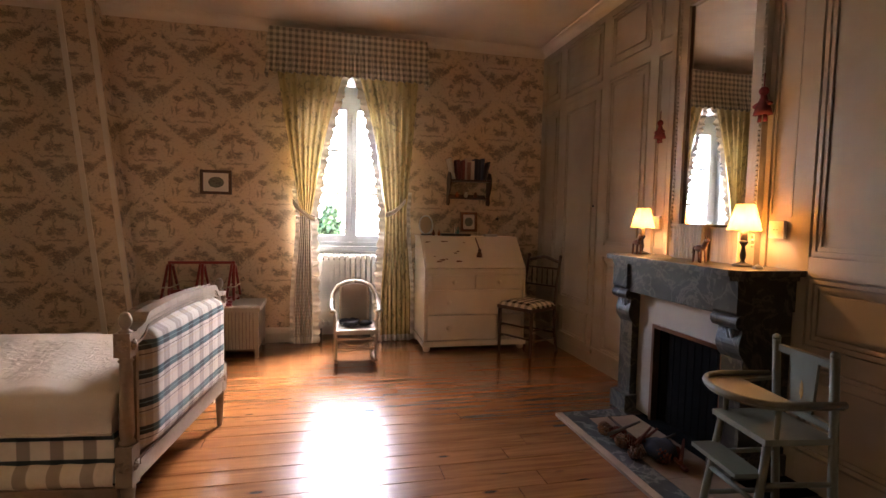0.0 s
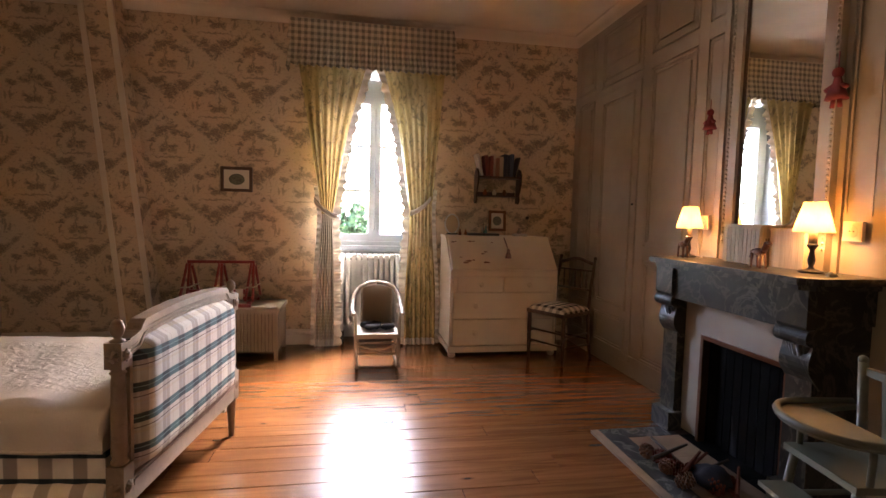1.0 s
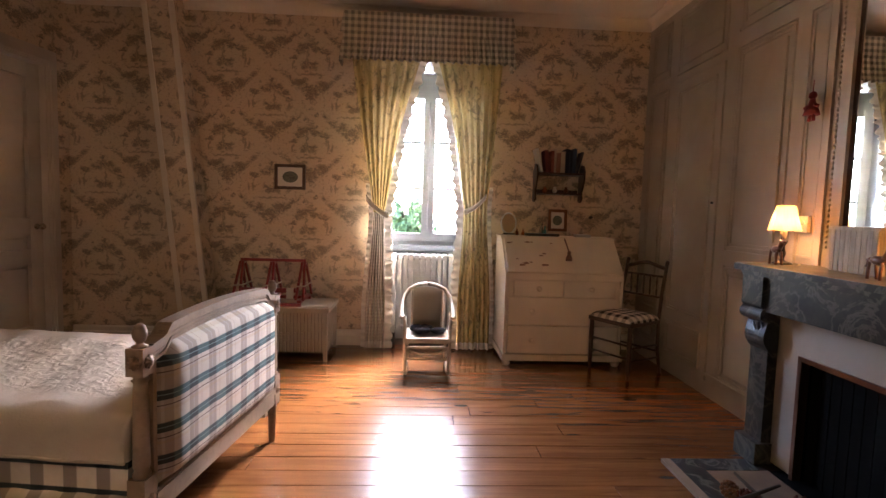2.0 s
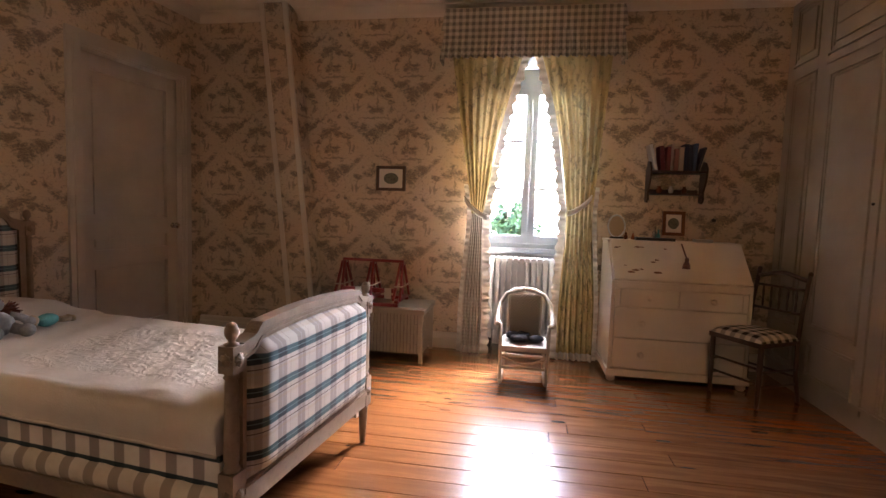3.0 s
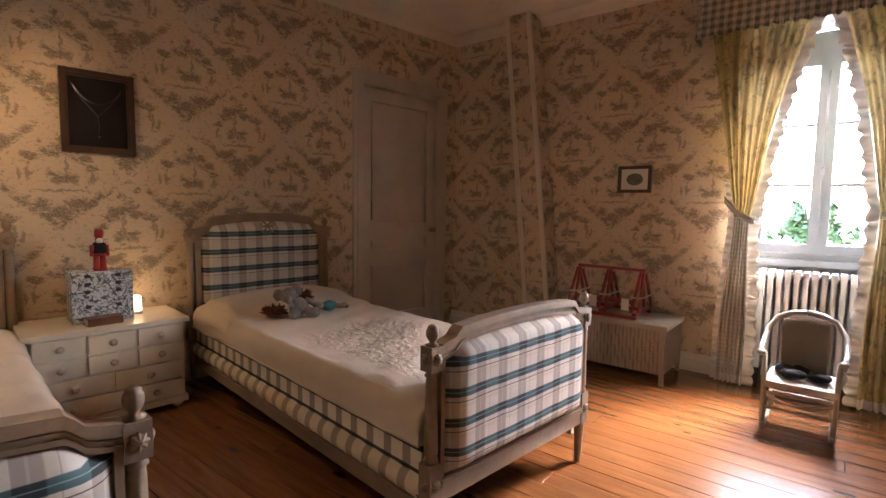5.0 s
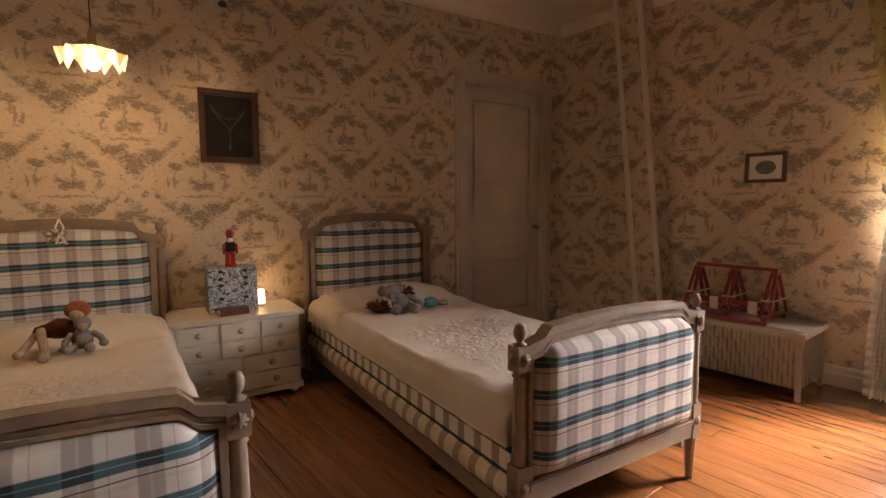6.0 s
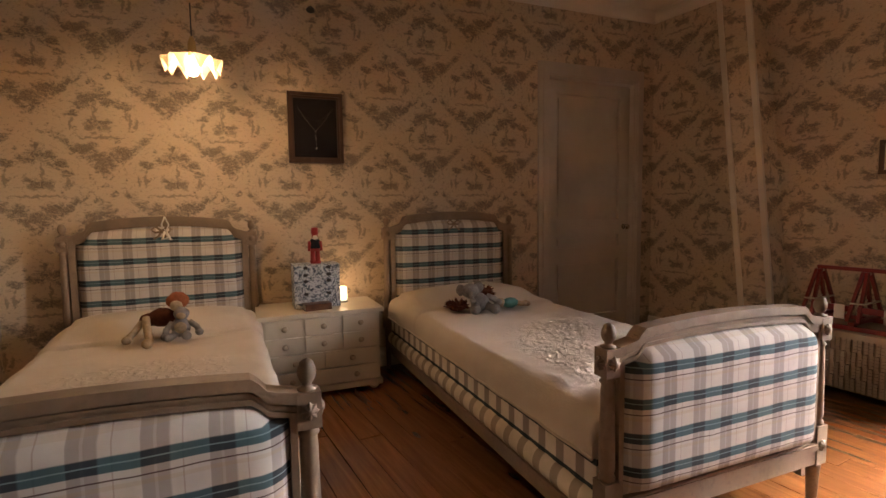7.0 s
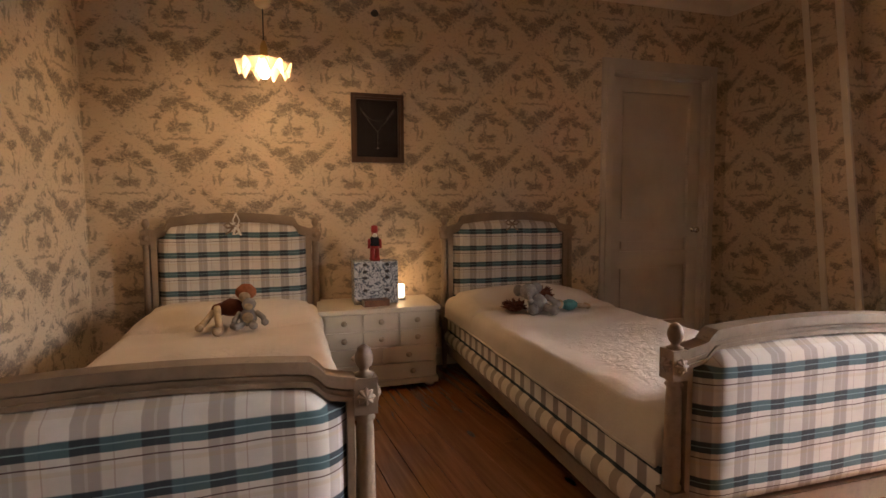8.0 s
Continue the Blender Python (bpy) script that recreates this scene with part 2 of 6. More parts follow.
def floor_mat():
    """Waxed pine boards, each with its own tone, knots and grain along x."""
    g = Graph("pine_floor", 0.22, spec=0.5)
    x, y, z = g.axes()
    rnd = g.random()
    off = g.m("MULTIPLY", rnd, 37.0)
    co = g.xyz(g.m("ADD", x, off), y, off)
    ring = g.noise(1.0, 6, 0.6, g.scale((1.7, 26.0, 1.0), co), 0.9)
    c = g.mix(g.step(ring, 0.3, 0.7), (0.31, 0.126, 0.042), (0.175, 0.062, 0.019))
    c = g.mix(g.m("MULTIPLY", rnd, 0.4), c, (0.19, 0.070, 0.022))
    fine = g.noise(1.0, 3, 0.6, g.scale((6.0, 190.0, 1.0), co))
    c = g.mix(g.m("MULTIPLY", g.step(fine, 0.5, 0.8), 0.4), c, (0.12, 0.04, 0.014))
    v = g.nt.nodes.new("ShaderNodeTexVoronoi")
    g.plug(v.inputs["Vector"], g.scale((2.6, 7.5, 1.0), co))
    v.inputs["Scale"].default_value = 1.0
    c = g.mix(g.m("MULTIPLY", g.m("SUBTRACT", 1.0, g.step(v.outputs["Distance"], 0.07, 0.15)), 0.9), c, (0.045, 0.016, 0.007))
    scuff = g.step(g.noise(2.4, 6, 0.65), 0.35, 0.80)
    c = g.mix(g.m("MULTIPLY", scuff, 0.08), c, (0.26, 0.13, 0.055))
    g.bump(g.m("ADD", g.m("MULTIPLY", ring, 0.5), g.noise(3.0, 2)), 0.10, 0.004)
    g.bsdf.inputs["Coat Weight"].default_value = 0.6
    g.bsdf.inputs["Coat Roughness"].default_value = 0.16
    rough = g.m("ADD", 0.17, g.m("ADD", g.m("MULTIPLY", scuff, 0.04), g.m("MULTIPLY", fine, 0.08)))
    return g.done(c, rough)


def marble_mat(name, color, vein, rough=0.42):
    g = Graph(name, rough, spec=0.25)
    warp = g.noise(4.0, 6, 0.6, None, 1.6)
    line = g.m("ABSOLUTE", g.m("SUBTRACT", warp, 0.5))
    c = g.mix(g.step(g.noise(7.0, 6, 0.65), 0.3, 0.7), color, tuple(x * 0.45 for x in color))
    c = g.mix(g.m("SUBTRACT", 0.75, g.m("MULTIPLY", g.step(line, 0.0, 0.05), 0.75)), c, vein)
    g.bump(g.noise(40.0, 3), 0.08, 0.003)
    return g.done(c, g.m("ADD", rough - 0.08, g.m("MULTIPLY", g.noise(9.0), 0.2)))


def glow_mat(name, color, strength):
    g = Graph(name, 0.6)
    g.bsdf.inputs["Emission Color"].default_value = (*color, 1)
    g.bsdf.inputs["Emission Strength"].default_value = strength
    return g.done(color)


def shade_mat(name, color, keep=0.4):
    """Thin cloth or glass that the bulb behind it lights through."""
    g = Graph(name, 0.7, spec=0.2)
    c = g.mix(g.step(g.noise(20.0, 3), 0.3, 0.8), color, tuple(x * 0.88 for x in color))
    g.done(c)
    t = g.nt.nodes.new("ShaderNodeBsdfTranslucent")
    g.nt.links.new(c, t.inputs[0])
    mix = g.nt.nodes.new("ShaderNodeMixShader")
    mix.inputs[0].default_value = 1 - keep
    g.nt.links.new(g.bsdf.outputs[0], mix.inputs[1])
    g.nt.links.new(t.outputs[0], mix.inputs[2])
    g.nt.links.new(mix.outputs[0], g.nt.nodes["Material Output"].inputs[0])
    return g.mat


def toile_box_mat():
    g = Graph("printed_card", 0.6)
    n = g.noise(42.0, 6, 0.7, None, 1.4)
    c = g.mix(g.step(n, 0.47, 0.55), (0.62, 0.64, 0.64), (0.07, 0.09, 0.12))
    return g.done(c)


def spread_mat():
    """Off-white quilted cotton, with a raised embroidered field over the middle."""
    g = Graph("bedspread_cotton", 0.9, spec=0.2)
    x, y, z = g.axes()
    field = g.m("MULTIPLY", g.step(x, 1.05, 1.25), g.m("SUBTRACT", 1.0, g.step(g.m("ABSOLUTE", y), 0.25, 0.38)))
    em = g.m("MULTIPLY", g.step(g.noise(17.0, 5, 0.6, None, 1.0), 0.38, 0.70), field)
    c = g.mix(g.step(g.noise(2.5, 4), 0.3, 0.75), (0.60, 0.525, 0.43), (0.53, 0.455, 0.365))
    g.bump(g.m("ADD", g.m("MULTIPLY", em, 1.6), g.m("ADD", g.m("MULTIPLY", g.noise(7.0, 4), 0.8), g.m("MULTIPLY", g.noise(120.0, 2), 0.12))), 0.38, 0.012)
    return g.done(c)


M_PAPER = wallpaper_mat()
M_TRIM = paint("trim_paint", (0.68, 0.60, 0.485), 0.5, 0.08)
M_PANEL = paint("panel_paint", (0.35, 0.29, 0.215), 0.5, 0.07)
M_DOOR = paint("door_paint", (0.50, 0.43, 0.345), 0.68, 0.08)
M_CEIL = paint("ceiling_plaster", (0.74, 0.65, 0.53), 0.85, 0.05)
M_WHITE = paint("white_gloss", (0.50, 0.51, 0.50), 0.35, 0.04)
M_WINDOW = paint("window_paint", (0.20, 0.22, 0.245), 0.5, 0.05)
M_FLOOR = floor_mat()
M_DARKGAP = paint("floor_gap", (0.03, 0.018, 0.01), 0.9)
M_MARBLE = marble_mat("grey_marble", (0.046, 0.041, 0.030), (0.105, 0.092, 0.068), 0.32)
M_HEARTHB = marble_mat("green_marble", (0.06, 0.062, 0.055), (0.21, 0.205, 0.175))
M_STONE = paint("hearth_stone", (0.32, 0.21, 0.125), 0.7, 0.2)
M_SLIP = paint("slip_plaster", (0.34, 0.285, 0.22), 0.7, 0.08)
M_SOOT = paint("soot", (0.005, 0.005, 0.0045), 0.9)
M_SOOT.node_tree.nodes["Principled BSDF"].inputs["Specular IOR Level"].default_value = 0.08
M_COPPER = paint("copper_trim", (0.16, 0.07, 0.035), 0.35, 0.2, metal=0.8)
M_PLAID, M_PLAIDF = plaid_mat("plaid_cloth", 0.122, 0.026), plaid_mat("plaid_cloth_foot", 0.108, 0.037)
M_SIDE, M_ROLL, M_SPREAD = side_plaid_mat(), stripe_roll_mat(), spread_mat()
M_BED = paint("limed_bed_wood", (0.31, 0.220, 0.142), 0.6, 0.22, 0.5, (0.12, 0.085, 0.05), 0.06)
M_DESK = paint("cream_paint", (0.68, 0.60, 0.47), 0.5, 0.06, 0.15, (0.22, 0.11, 0.05), 0.0)
M_CHIP = wood("bare_wood", (0.22, 0.10, 0.04))
M_CHEST = paint("cream_gloss", (0.64, 0.56, 0.42), 0.4, 0.06)
M_DARK = wood("dark_wood", (0.075, 0.035, 0.018), 2, 0.4)
M_MID = wood("brown_wood", (0.16, 0.065, 0.03), 0, 0.4)
M_LIGHTW = wood("pale_wood", (0.50, 0.40, 0.27), 2, 0.6, 0.3)
M_VAL = check_mat("valance_gingham", (0.62, 0.54, 0.41), (0.20, 0.18, 0.14), 0.053)
M_CURT = curtain_mat()
M_LINING = check_mat("lining_gingham", (0.60, 0.55, 0.46), (0.46, 0.42, 0.35), 0.03, thin=0.02)
M_RUFF = check_mat("ruffle_gingham", (0.72, 0.68, 0.59), (0.68, 0.64, 0.55), 0.03, thin=0.012)
M_SEAT = check_mat("seat_gingham", (0.70, 0.64, 0.54), (0.025, 0.022, 0.022), 0.072, "x", "y")
M_WICK = paint("painted_wicker", (0.34, 0.29, 0.22), 0.55, 0.1, 0.4, (0.28, 0.2, 0.12), 0.02)
M_ROCK = paint("rocker_paint", (0.40, 0.355, 0.285), 0.5, 0.1, 0.4, (0.22, 0.14, 0.08), 0.03)
M_RED = paint("red_paint", (0.21, 0.016, 0.014), 0.4, 0.12)
M_GREEN = paint("sage_paint", (0.135, 0.140, 0.100), 0.5, 0.1)
M_BRASS = paint("brass", (0.45, 0.30, 0.12), 0.35, 0.2, metal=1.0)
M_IRON = paint("dark_metal", (0.03, 0.026, 0.024), 0.45, 0.2)
M_NAVY = paint("navy_cloth", (0.011, 0.012, 0.019), 0.9)
M_ROPE = paint("rope", (0.60, 0.52, 0.40), 0.9)
M_PAPERW = paint("white_card", (0.66, 0.62, 0.54), 0.8, 0.05)
M_BLACKV = paint("black_velvet", (0.012, 0.007, 0.009), 0.85)
M_CHROME = paint("nickel", (0.62, 0.60, 0.56), 0.25, 0.05, metal=1.0)
M_PLAST = paint("ivory_plastic", (0.66, 0.60, 0.48), 0.4, 0.03)
M_SHADE = shade_mat("lamp_shade", (0.62, 0.44, 0.20), 0.5)
M_GLASSW = shade_mat("opal_glass", (0.50, 0.40, 0.27), 0.72)
M_BULB = glow_mat("bulb", (1.0, 0.56, 0.24), 0.5)
M_BULB2 = glow_mat("pendant_bulb", (1.0, 0.68, 0.38), 1.6)
M_CANDLE = glow_mat("lit_wax", (1.0, 0.74, 0.44), 0.012)
M_CARD = toile_box_mat()
M_LEAF = paint("leaves", (0.045, 0.085, 0.018), 0.6, 0.2)
M_BARK = paint("bark", (0.10, 0.075, 0.05), 0.9)
# invented pale ground, lightened to throw daylight up onto the ceiling
M_BOUNCE_GROUND = paint("pale_bounce_ground", (0.62, 0.57, 0.50), 0.9, 0.1)
M_GLASS = bpy.data.materials.new("window_glass")
M_GLASS.use_nodes = True
M_GLASS.node_tree.nodes["Principled BSDF"].inputs["Transmission Weight"].default_value = 1.0
M_GLASS.node_tree.nodes["Principled BSDF"].inputs["Roughness"].default_value = 0.0
M_GLASS.node_tree.nodes["Principled BSDF"].inputs["IOR"].default_value = 1.1
M_MIRROR = bpy.data.materials.new("mirror_glass")
M_MIRROR.use_nodes = True
M_MIRROR.node_tree.nodes["Principled BSDF"].inputs["Metallic"].default_value = 1.0
M_MIRROR.node_tree.nodes["Principled BSDF"].inputs["Roughness"].default_value = 0.01
M_MIRROR.node_tree.nodes["Principled BSDF"].inputs["Base Color"].default_value = (0.80, 0.80, 0.78, 1)


# ---- mesh helpers ----
def bx(bm, x0, y0, z0, x1, y1, z1):
    c = [bm.verts.new((x, y, z)) for z in (z0, z1) for y in (y0, y1) for x in (x0, x1)]
    for f in ((0, 2, 3, 1), (4, 5, 7, 6), (0, 1, 5, 4), (2, 6, 7, 3), (0, 4, 6, 2), (1, 3, 7, 5)):
        bm.faces.new([c[i] for i in f])
    return bm


def ring_join(bm, rings, closed_ends=True, loop=True):
    for r, s in zip(rings, rings[1:]):
        n = len(r)
        for i in range(n if loop else n - 1):
            j = (i + 1) % n
            bm.faces.new((r[i], r[j], s[j], s[i]))
    if closed_ends:
        bm.faces.new(list(reversed(rings[0])))
        bm.faces.new(rings[-1])


def rod(bm, p, q, r0, r1=None, n=10):
    """A round bar from p to q, tapering from r0 to r1."""
    p, q = Vector(p), Vector(q)
    r1 = r0 if r1 is None else r1
    turn = (q - p).to_track_quat("Z", "Y")
    rings = []
    for c, r in ((p, r0), (q, r1)):
        rings.append([bm.verts.new(c + turn @ Vector((r * math.cos(k), r * math.sin(k), 0))) for k in (2 * math.pi * i / n for i in range(n))])
    ring_join(bm, rings)
    return bm


def tube(bm, pts, r, n=8):
    """A bent round bar through pts."""
    pts = [Vector(p) for p in pts]
    rings = []
    for i, p in enumerate(pts):
        d = (pts[min(i + 1, len(pts) - 1)] - pts[max(i - 1, 0)]).normalized()
        up = Vector((0, 0, 1)) if abs(d.z) < 0.95 else Vector((1, 0, 0))
        a = d.cross(up).normalized()
        b = d.cross(a)
        rings.append([bm.verts.new(p + r * (math.cos(k) * a + math.sin(k) * b)) for k in (2 * math.pi * j / n for j in range(n))])
    ring_join(bm, rings)
    return bm


def turned(bm, prof, at=(0, 0, 0), n=16, flute=0.0, folds=8):
    """A turned shape: prof is (radius, height) from below."""
    rings = []
    for r, z in prof:
        ring = []
        for i in range(n):
            k = 2 * math.pi * i / n
            rr = max(r, 0.0008) * (1 + flute * math.cos(folds * k))
            ring.append(bm.verts.new((at[0] + rr * math.cos(k), at[1] + rr * math.sin(k), at[2] + z)))
        rings.append(ring)
    ring_join(bm, rings)
    return bm


def ball(bm, at, rx, ry=None, rz=None, n=12):
    ry, rz = ry or rx, rz or rx
    m = Matrix.Translation(at) @ Matrix.Diagonal((rx, ry, rz, 1))
    bmesh.ops.create_icosphere(bm, subdivisions=2 if n < 14 else 3, radius=1.0, matrix=m)
    return bm


def prism(bm, outline, d0, d1, axis="x"):
    """An outline drawn in the two other axes, drawn out along axis from d0 to d1."""
    def at(d, p):
        return {"x": (d, p[0], p[1]), "y": (p[0], d, p[1]), "z": (p[0], p[1], d)}[axis]
    ring_join(bm, [[bm.verts.new(at(d, p)) for p in outline] for d in (d0, d1)])
    return bm


def ribbon(bm, outer, inner, d0, d1):
    """A bent flat bar between two curves in y and z, as thick as d0 to d1 along x."""
    cols = []
    for o, i in zip(outer, inner):
        cols.append([bm.verts.new(p) for p in ((d0, *o), (d1, *o), (d1, *i), (d0, *i))])
    ring_join(bm, cols)
    return bm


def pad(bm, inside, ys, z0, x0, bulge, back):
    """A stuffed panel that fills ys from z0 up to inside(y), swelling to both sides of x0."""
    n = 16
    for side, depth in ((1, bulge), (-1, back)):
        grid = []
        for i, y in enumerate(ys):
            top = inside(y)
            col = []
            for j in range(n + 1):
                z = z0 + (top - z0) * j / n
                e = min(i, len(ys) - 1 - i) / (len(ys) - 1) * 2
                f = min(j, n - j) / n * 2
                swell = (1 - (1 - min(e * 4.6, 1)) ** 3.0) * (1 - (1 - min(f * 4.2, 1)) ** 3.0)
                col.append(bm.verts.new((x0 + side * (0.006 + depth * swell), y, z)))
            grid.append(col)
        for a, b in zip(grid, grid[1:]):
            for j in range(n):
                q = (a[j], b[j], b[j + 1], a[j + 1])
                bm.faces.new(q if side > 0 else q[::-1])
    bmesh.ops.remove_doubles(bm, verts=bm.verts, dist=0.0005)
    return bm


def mesh_of(name, bm, material, bevel=0.0, smooth=False, segs=2):
    if bevel:
        edges = [e for e in bm.edges if len(e.link_faces) == 2 and e.calc_face_angle(0) > 0.6]
        bmesh.ops.bevel(bm, geom=edges, offset=bevel, segments=segs, affect="EDGES", clamp_overlap=True)
    bmesh.ops.recalc_face_normals(bm, faces=bm.faces)
    me = bpy.data.meshes.new(name)
    bm.to_mesh(me)
    bm.free()
    me.materials.append(material)
    if smooth:
        for p in me.polygons:
            p.use_smooth = True
    return me


def part(name, bm, material, parent, label="", bevel=0.0, smooth=False):
    ob = new(name, mesh_of(name, bm, material, bevel, smooth))
    ob.parent = parent
    return tagged(ob, label)


def thing(name, m, label, category, group="", kind=""):
    ob = new(name)
    ob.empty_display_size = 0.1
    ob.matrix_world = m
    return tagged(ob, label, category, group, kind)


def solid(name, bm, material, m, label, category, group="", kind="", bevel=0.0, smooth=False):
    """A thing that is one mesh."""
    ob = new(name, mesh_of(name, bm, material, bevel, smooth))
    ob.matrix_world = m
    return tagged(ob, label, category, group, kind)


def B():
    return bmesh.new()


ID = Matrix.Identity(4)

# ---- the shell of the room ----
WX0, WX1, WTOP, WDEPTH = 2.60, 3.50, 2.52, 0.22
bm = B()
bx(bm, -0.3, 0.0, -0.1, WX0, 0.40, 3.1)
bx(bm, WX1, 0.0, -0.1, 5.3, 0.40, 3.1)
bx(bm, WX0, 0.0, WTOP, WX1, 0.40, 3.1)
wall_north = solid("wall_north", bm, M_PAPER, ID, "", "", kind="structure")
bm = B()
bx(bm, WX0 - 0.01, WDEPTH + 0.03, -0.05, WX1 + 0.01, 0.36, 0.86)
part("window_apron", bm, M_WHITE, wall_north)
for x0, x1 in ((WX0, WX0 + 0.012), (WX1 - 0.012, WX1)):
    part("window_reveal", bx(B(), x0, -0.004, 0.0, x1, 0.385, WTOP), M_WINDOW, wall_north)
part("window_head", bx(B(), WX0 + 0.012, -0.004, WTOP - 0.012, WX1 - 0.012, 0.385, WTOP), M_WINDOW, wall_north)

DU0, DU1, DTOP = -1.16, -0.21, 2.305
bm = B()
bx(bm, -0.25, -5.2, -0.1, 0.0, DU0, 3.1)
bx(bm, -0.25, DU1, -0.1, 0.0, 0.35, 3.1)
bx(bm, -0.25, DU0, DTOP, 0.0, DU1, 3.1)
wall_west = solid("wall_west", bm, M_PAPER, L, "", "", kind="structure")
wall_south = solid("wall_south", bx(B(), -0.3, SOUTH - 0.2, -0.1, 6.2, SOUTH, 3.1), M_PAPER, L, "", "", kind="structure")

FY0, FY1, FTOP = -2.80, -2.275, 0.58
bm = B()
bx(bm, EAST, -6.0, -0.1, EAST + 0.4, FY0, 3.1)
bx(bm, EAST, FY1, -0.1, EAST + 0.4, 0.3, 3.1)
bx(bm, EAST, FY0, FTOP, EAST + 0.4, FY1, 3.1)
wall_east = solid("wall_east", bm, M_PANEL, ID, "", "", kind="structure")
solid("ceiling", bx(B(), -1.2, -6.2, CEIL, 5.4, 0.4, CEIL + 0.15), M_CEIL, ID, "", "", kind="structure")


def cove(length):
    """A hollow plaster moulding that runs along x, the wall at y = 0 behind it."""
    out = [(0.0, TOP), (-0.012, TOP)]
    for i in range(7):
        k = i / 6 * math.pi / 2
        out.append((-0.012 - 0.075 * (1 - math.cos(k)), TOP + 0.01 + 0.06 * math.sin(k)))
    out += [(-0.10, CEIL + 0.004), (0.0, CEIL + 0.004)]
    return prism(B(), out, 0.0, length)


def skirting(length):
    out = [(0.0, 0.0), (-0.02, 0.0), (-0.02, 0.085), (-0.013, 0.095), (-0.013, 0.125), (-0.004, 0.14), (0.0, 0.14)]
    return prism(B(), out, 0.0, length)


for m, n in ((pose(0, 0, 0), 5.0), (pose(EAST, 0.0, 0, 0, 0, -90), 5.7), (L @ pose(0, SOUTH, 0, 0, 0, 90), 4.93), (L @ pose(5.7, SOUTH, 0, 0, 0, 180), 5.7)):
    solid("cornice", cove(n), M_CEIL, m, "", "", kind="structure")
for m, n in ((pose(0, 0, 0), 2.59), (pose(3.52, 0, 0), 1.48), (L @ pose(0, SOUTH, 0, 0, 0, 90), 3.62), (L @ pose(5.7, SOUTH, 0, 0, 0, 180), 5.7)):
    solid("baseboard", skirting(n), M_TRIM, m, "", "", kind="structure", smooth=False)


def leaning_post():
    """A papered timber post in front of the window wall, out of plumb, with a batten down each front edge."""
    z0, z1, w, d, k = 0.0, CEIL, 0.245, 0.212, -0.1062
    x0 = 1.026

    def slanted(a, b, y0, y1, zb=z0):
        bm = B()
        ring_join(bm, [[bm.verts.new((x0 + k * z + x, y, z)) for x, y in ((a, y0), (b, y0), (b, y1), (a, y1))] for z in (zb, z1)])
        return bm
    post = solid("wall_post", slanted(0, w, -d, 0.02), M_PAPER, ID, "", "", kind="structure")
    for a in (-0.003, w - 0.036):
        part("batten", slanted(a, a + 0.039, -d - 0.012, -d + 0.012), M_TRIM, post)
    part("post_foot", bx(B(), x0 - 0.03, -d - 0.016, 0.0, x0 + w + 0.012, 0.0, 0.12), M_TRIM, post)
    return post


leaning_post()

# ---- the door in the bed wall ----
door = thing("door_1", L, "", "", kind="structure")
cas = B()
for o, p, t in ((0.0, 0.10, 0.022), (0.012, 0.05, 0.034)):
    bx(cas, 0.0, DU0 - p - o, 0.0, t, DU0 - o + 0.004, DTOP + p)
    bx(cas, 0.0, DU1 + o - 0.004, 0.0, t, DU1 + min(p, 0.075) + o, DTOP + p)
    bx(cas, 0.0, DU0 - o, DTOP + o - 0.004, t + 0.001, DU1 + o, DTOP + p + o)
part("door_casing", cas, M_DOOR, door, bevel=0.004)
part("door_lining", bx(bx(bx(B(), -0.24, DU0, 0, -0.002, DU0 + 0.012, DTOP), -0.24, DU1 - 0.012, 0, -0.002, DU1, DTOP), -0.24, DU0, DTOP - 0.012, -0.002, DU1, DTOP - 0.0005), M_DOOR, door)
part("door_leaf", prism(B(), [(DU0 + 0.0135, 0.004), (DU1 - 0.0135, 0.004), (DU1 - 0.0135, DTOP - 0.0185), (DU0 + 0.0135, DTOP - 0.0125)], -0.125, -0.085), M_DOOR, door, bevel=0.003)
bm = B()
for a, b in ((DU0 + 0.018, DU0 + 0.13), (DU1 - 0.13, DU1 - 0.018)):
    bx(bm, -0.086, a, 0.01, -0.052, b, DTOP - 0.032)
part("door_stile", bm, M_DOOR, door, bevel=0.004)
for za, zb in ((0.01, 0.2), (0.70, 0.82), (0.93, 1.07), (DTOP - 0.14, DTOP - 0.032)):
    part("door_rail", bx(B(), -0.086, DU0 + 0.131, za, -0.053, DU1 - 0.131, zb), M_DOOR, door, bevel=0.009)
for za, zb in ((0.23, 0.67), (0.845, 0.905), (1.10, DTOP - 0.17)):
    part("door_panel", bx(B(), -0.086, DU0 + 0.16, za, -0.070, DU1 - 0.16, zb), M_DOOR, door, bevel=0.012)
knob = part("door_knob", turned(B(), [(0.022, 0), (0.024, 0.004), (0.009, 0.008), (0.009, 0.03), (0.024, 0.042), (0.027, 0.055), (0.018, 0.068), (0.004, 0.071)]), M_CHROME, door, "nickel door knob", smooth=True)
knob.matrix_basis = pose(-0.052, DU1 - 0.075, 1.0, 0, 90, 0)
for z in (0.30, 1.15, 2.06):
    part("hinge", rod(B(), (-0.06, DU0 + 0.02, z), (-0.06, DU0 + 0.02, z + 0.09), 0.008), M_IRON, door, smooth=True)

# ---- the panelled wall ----
FACE = EAST - 0.004


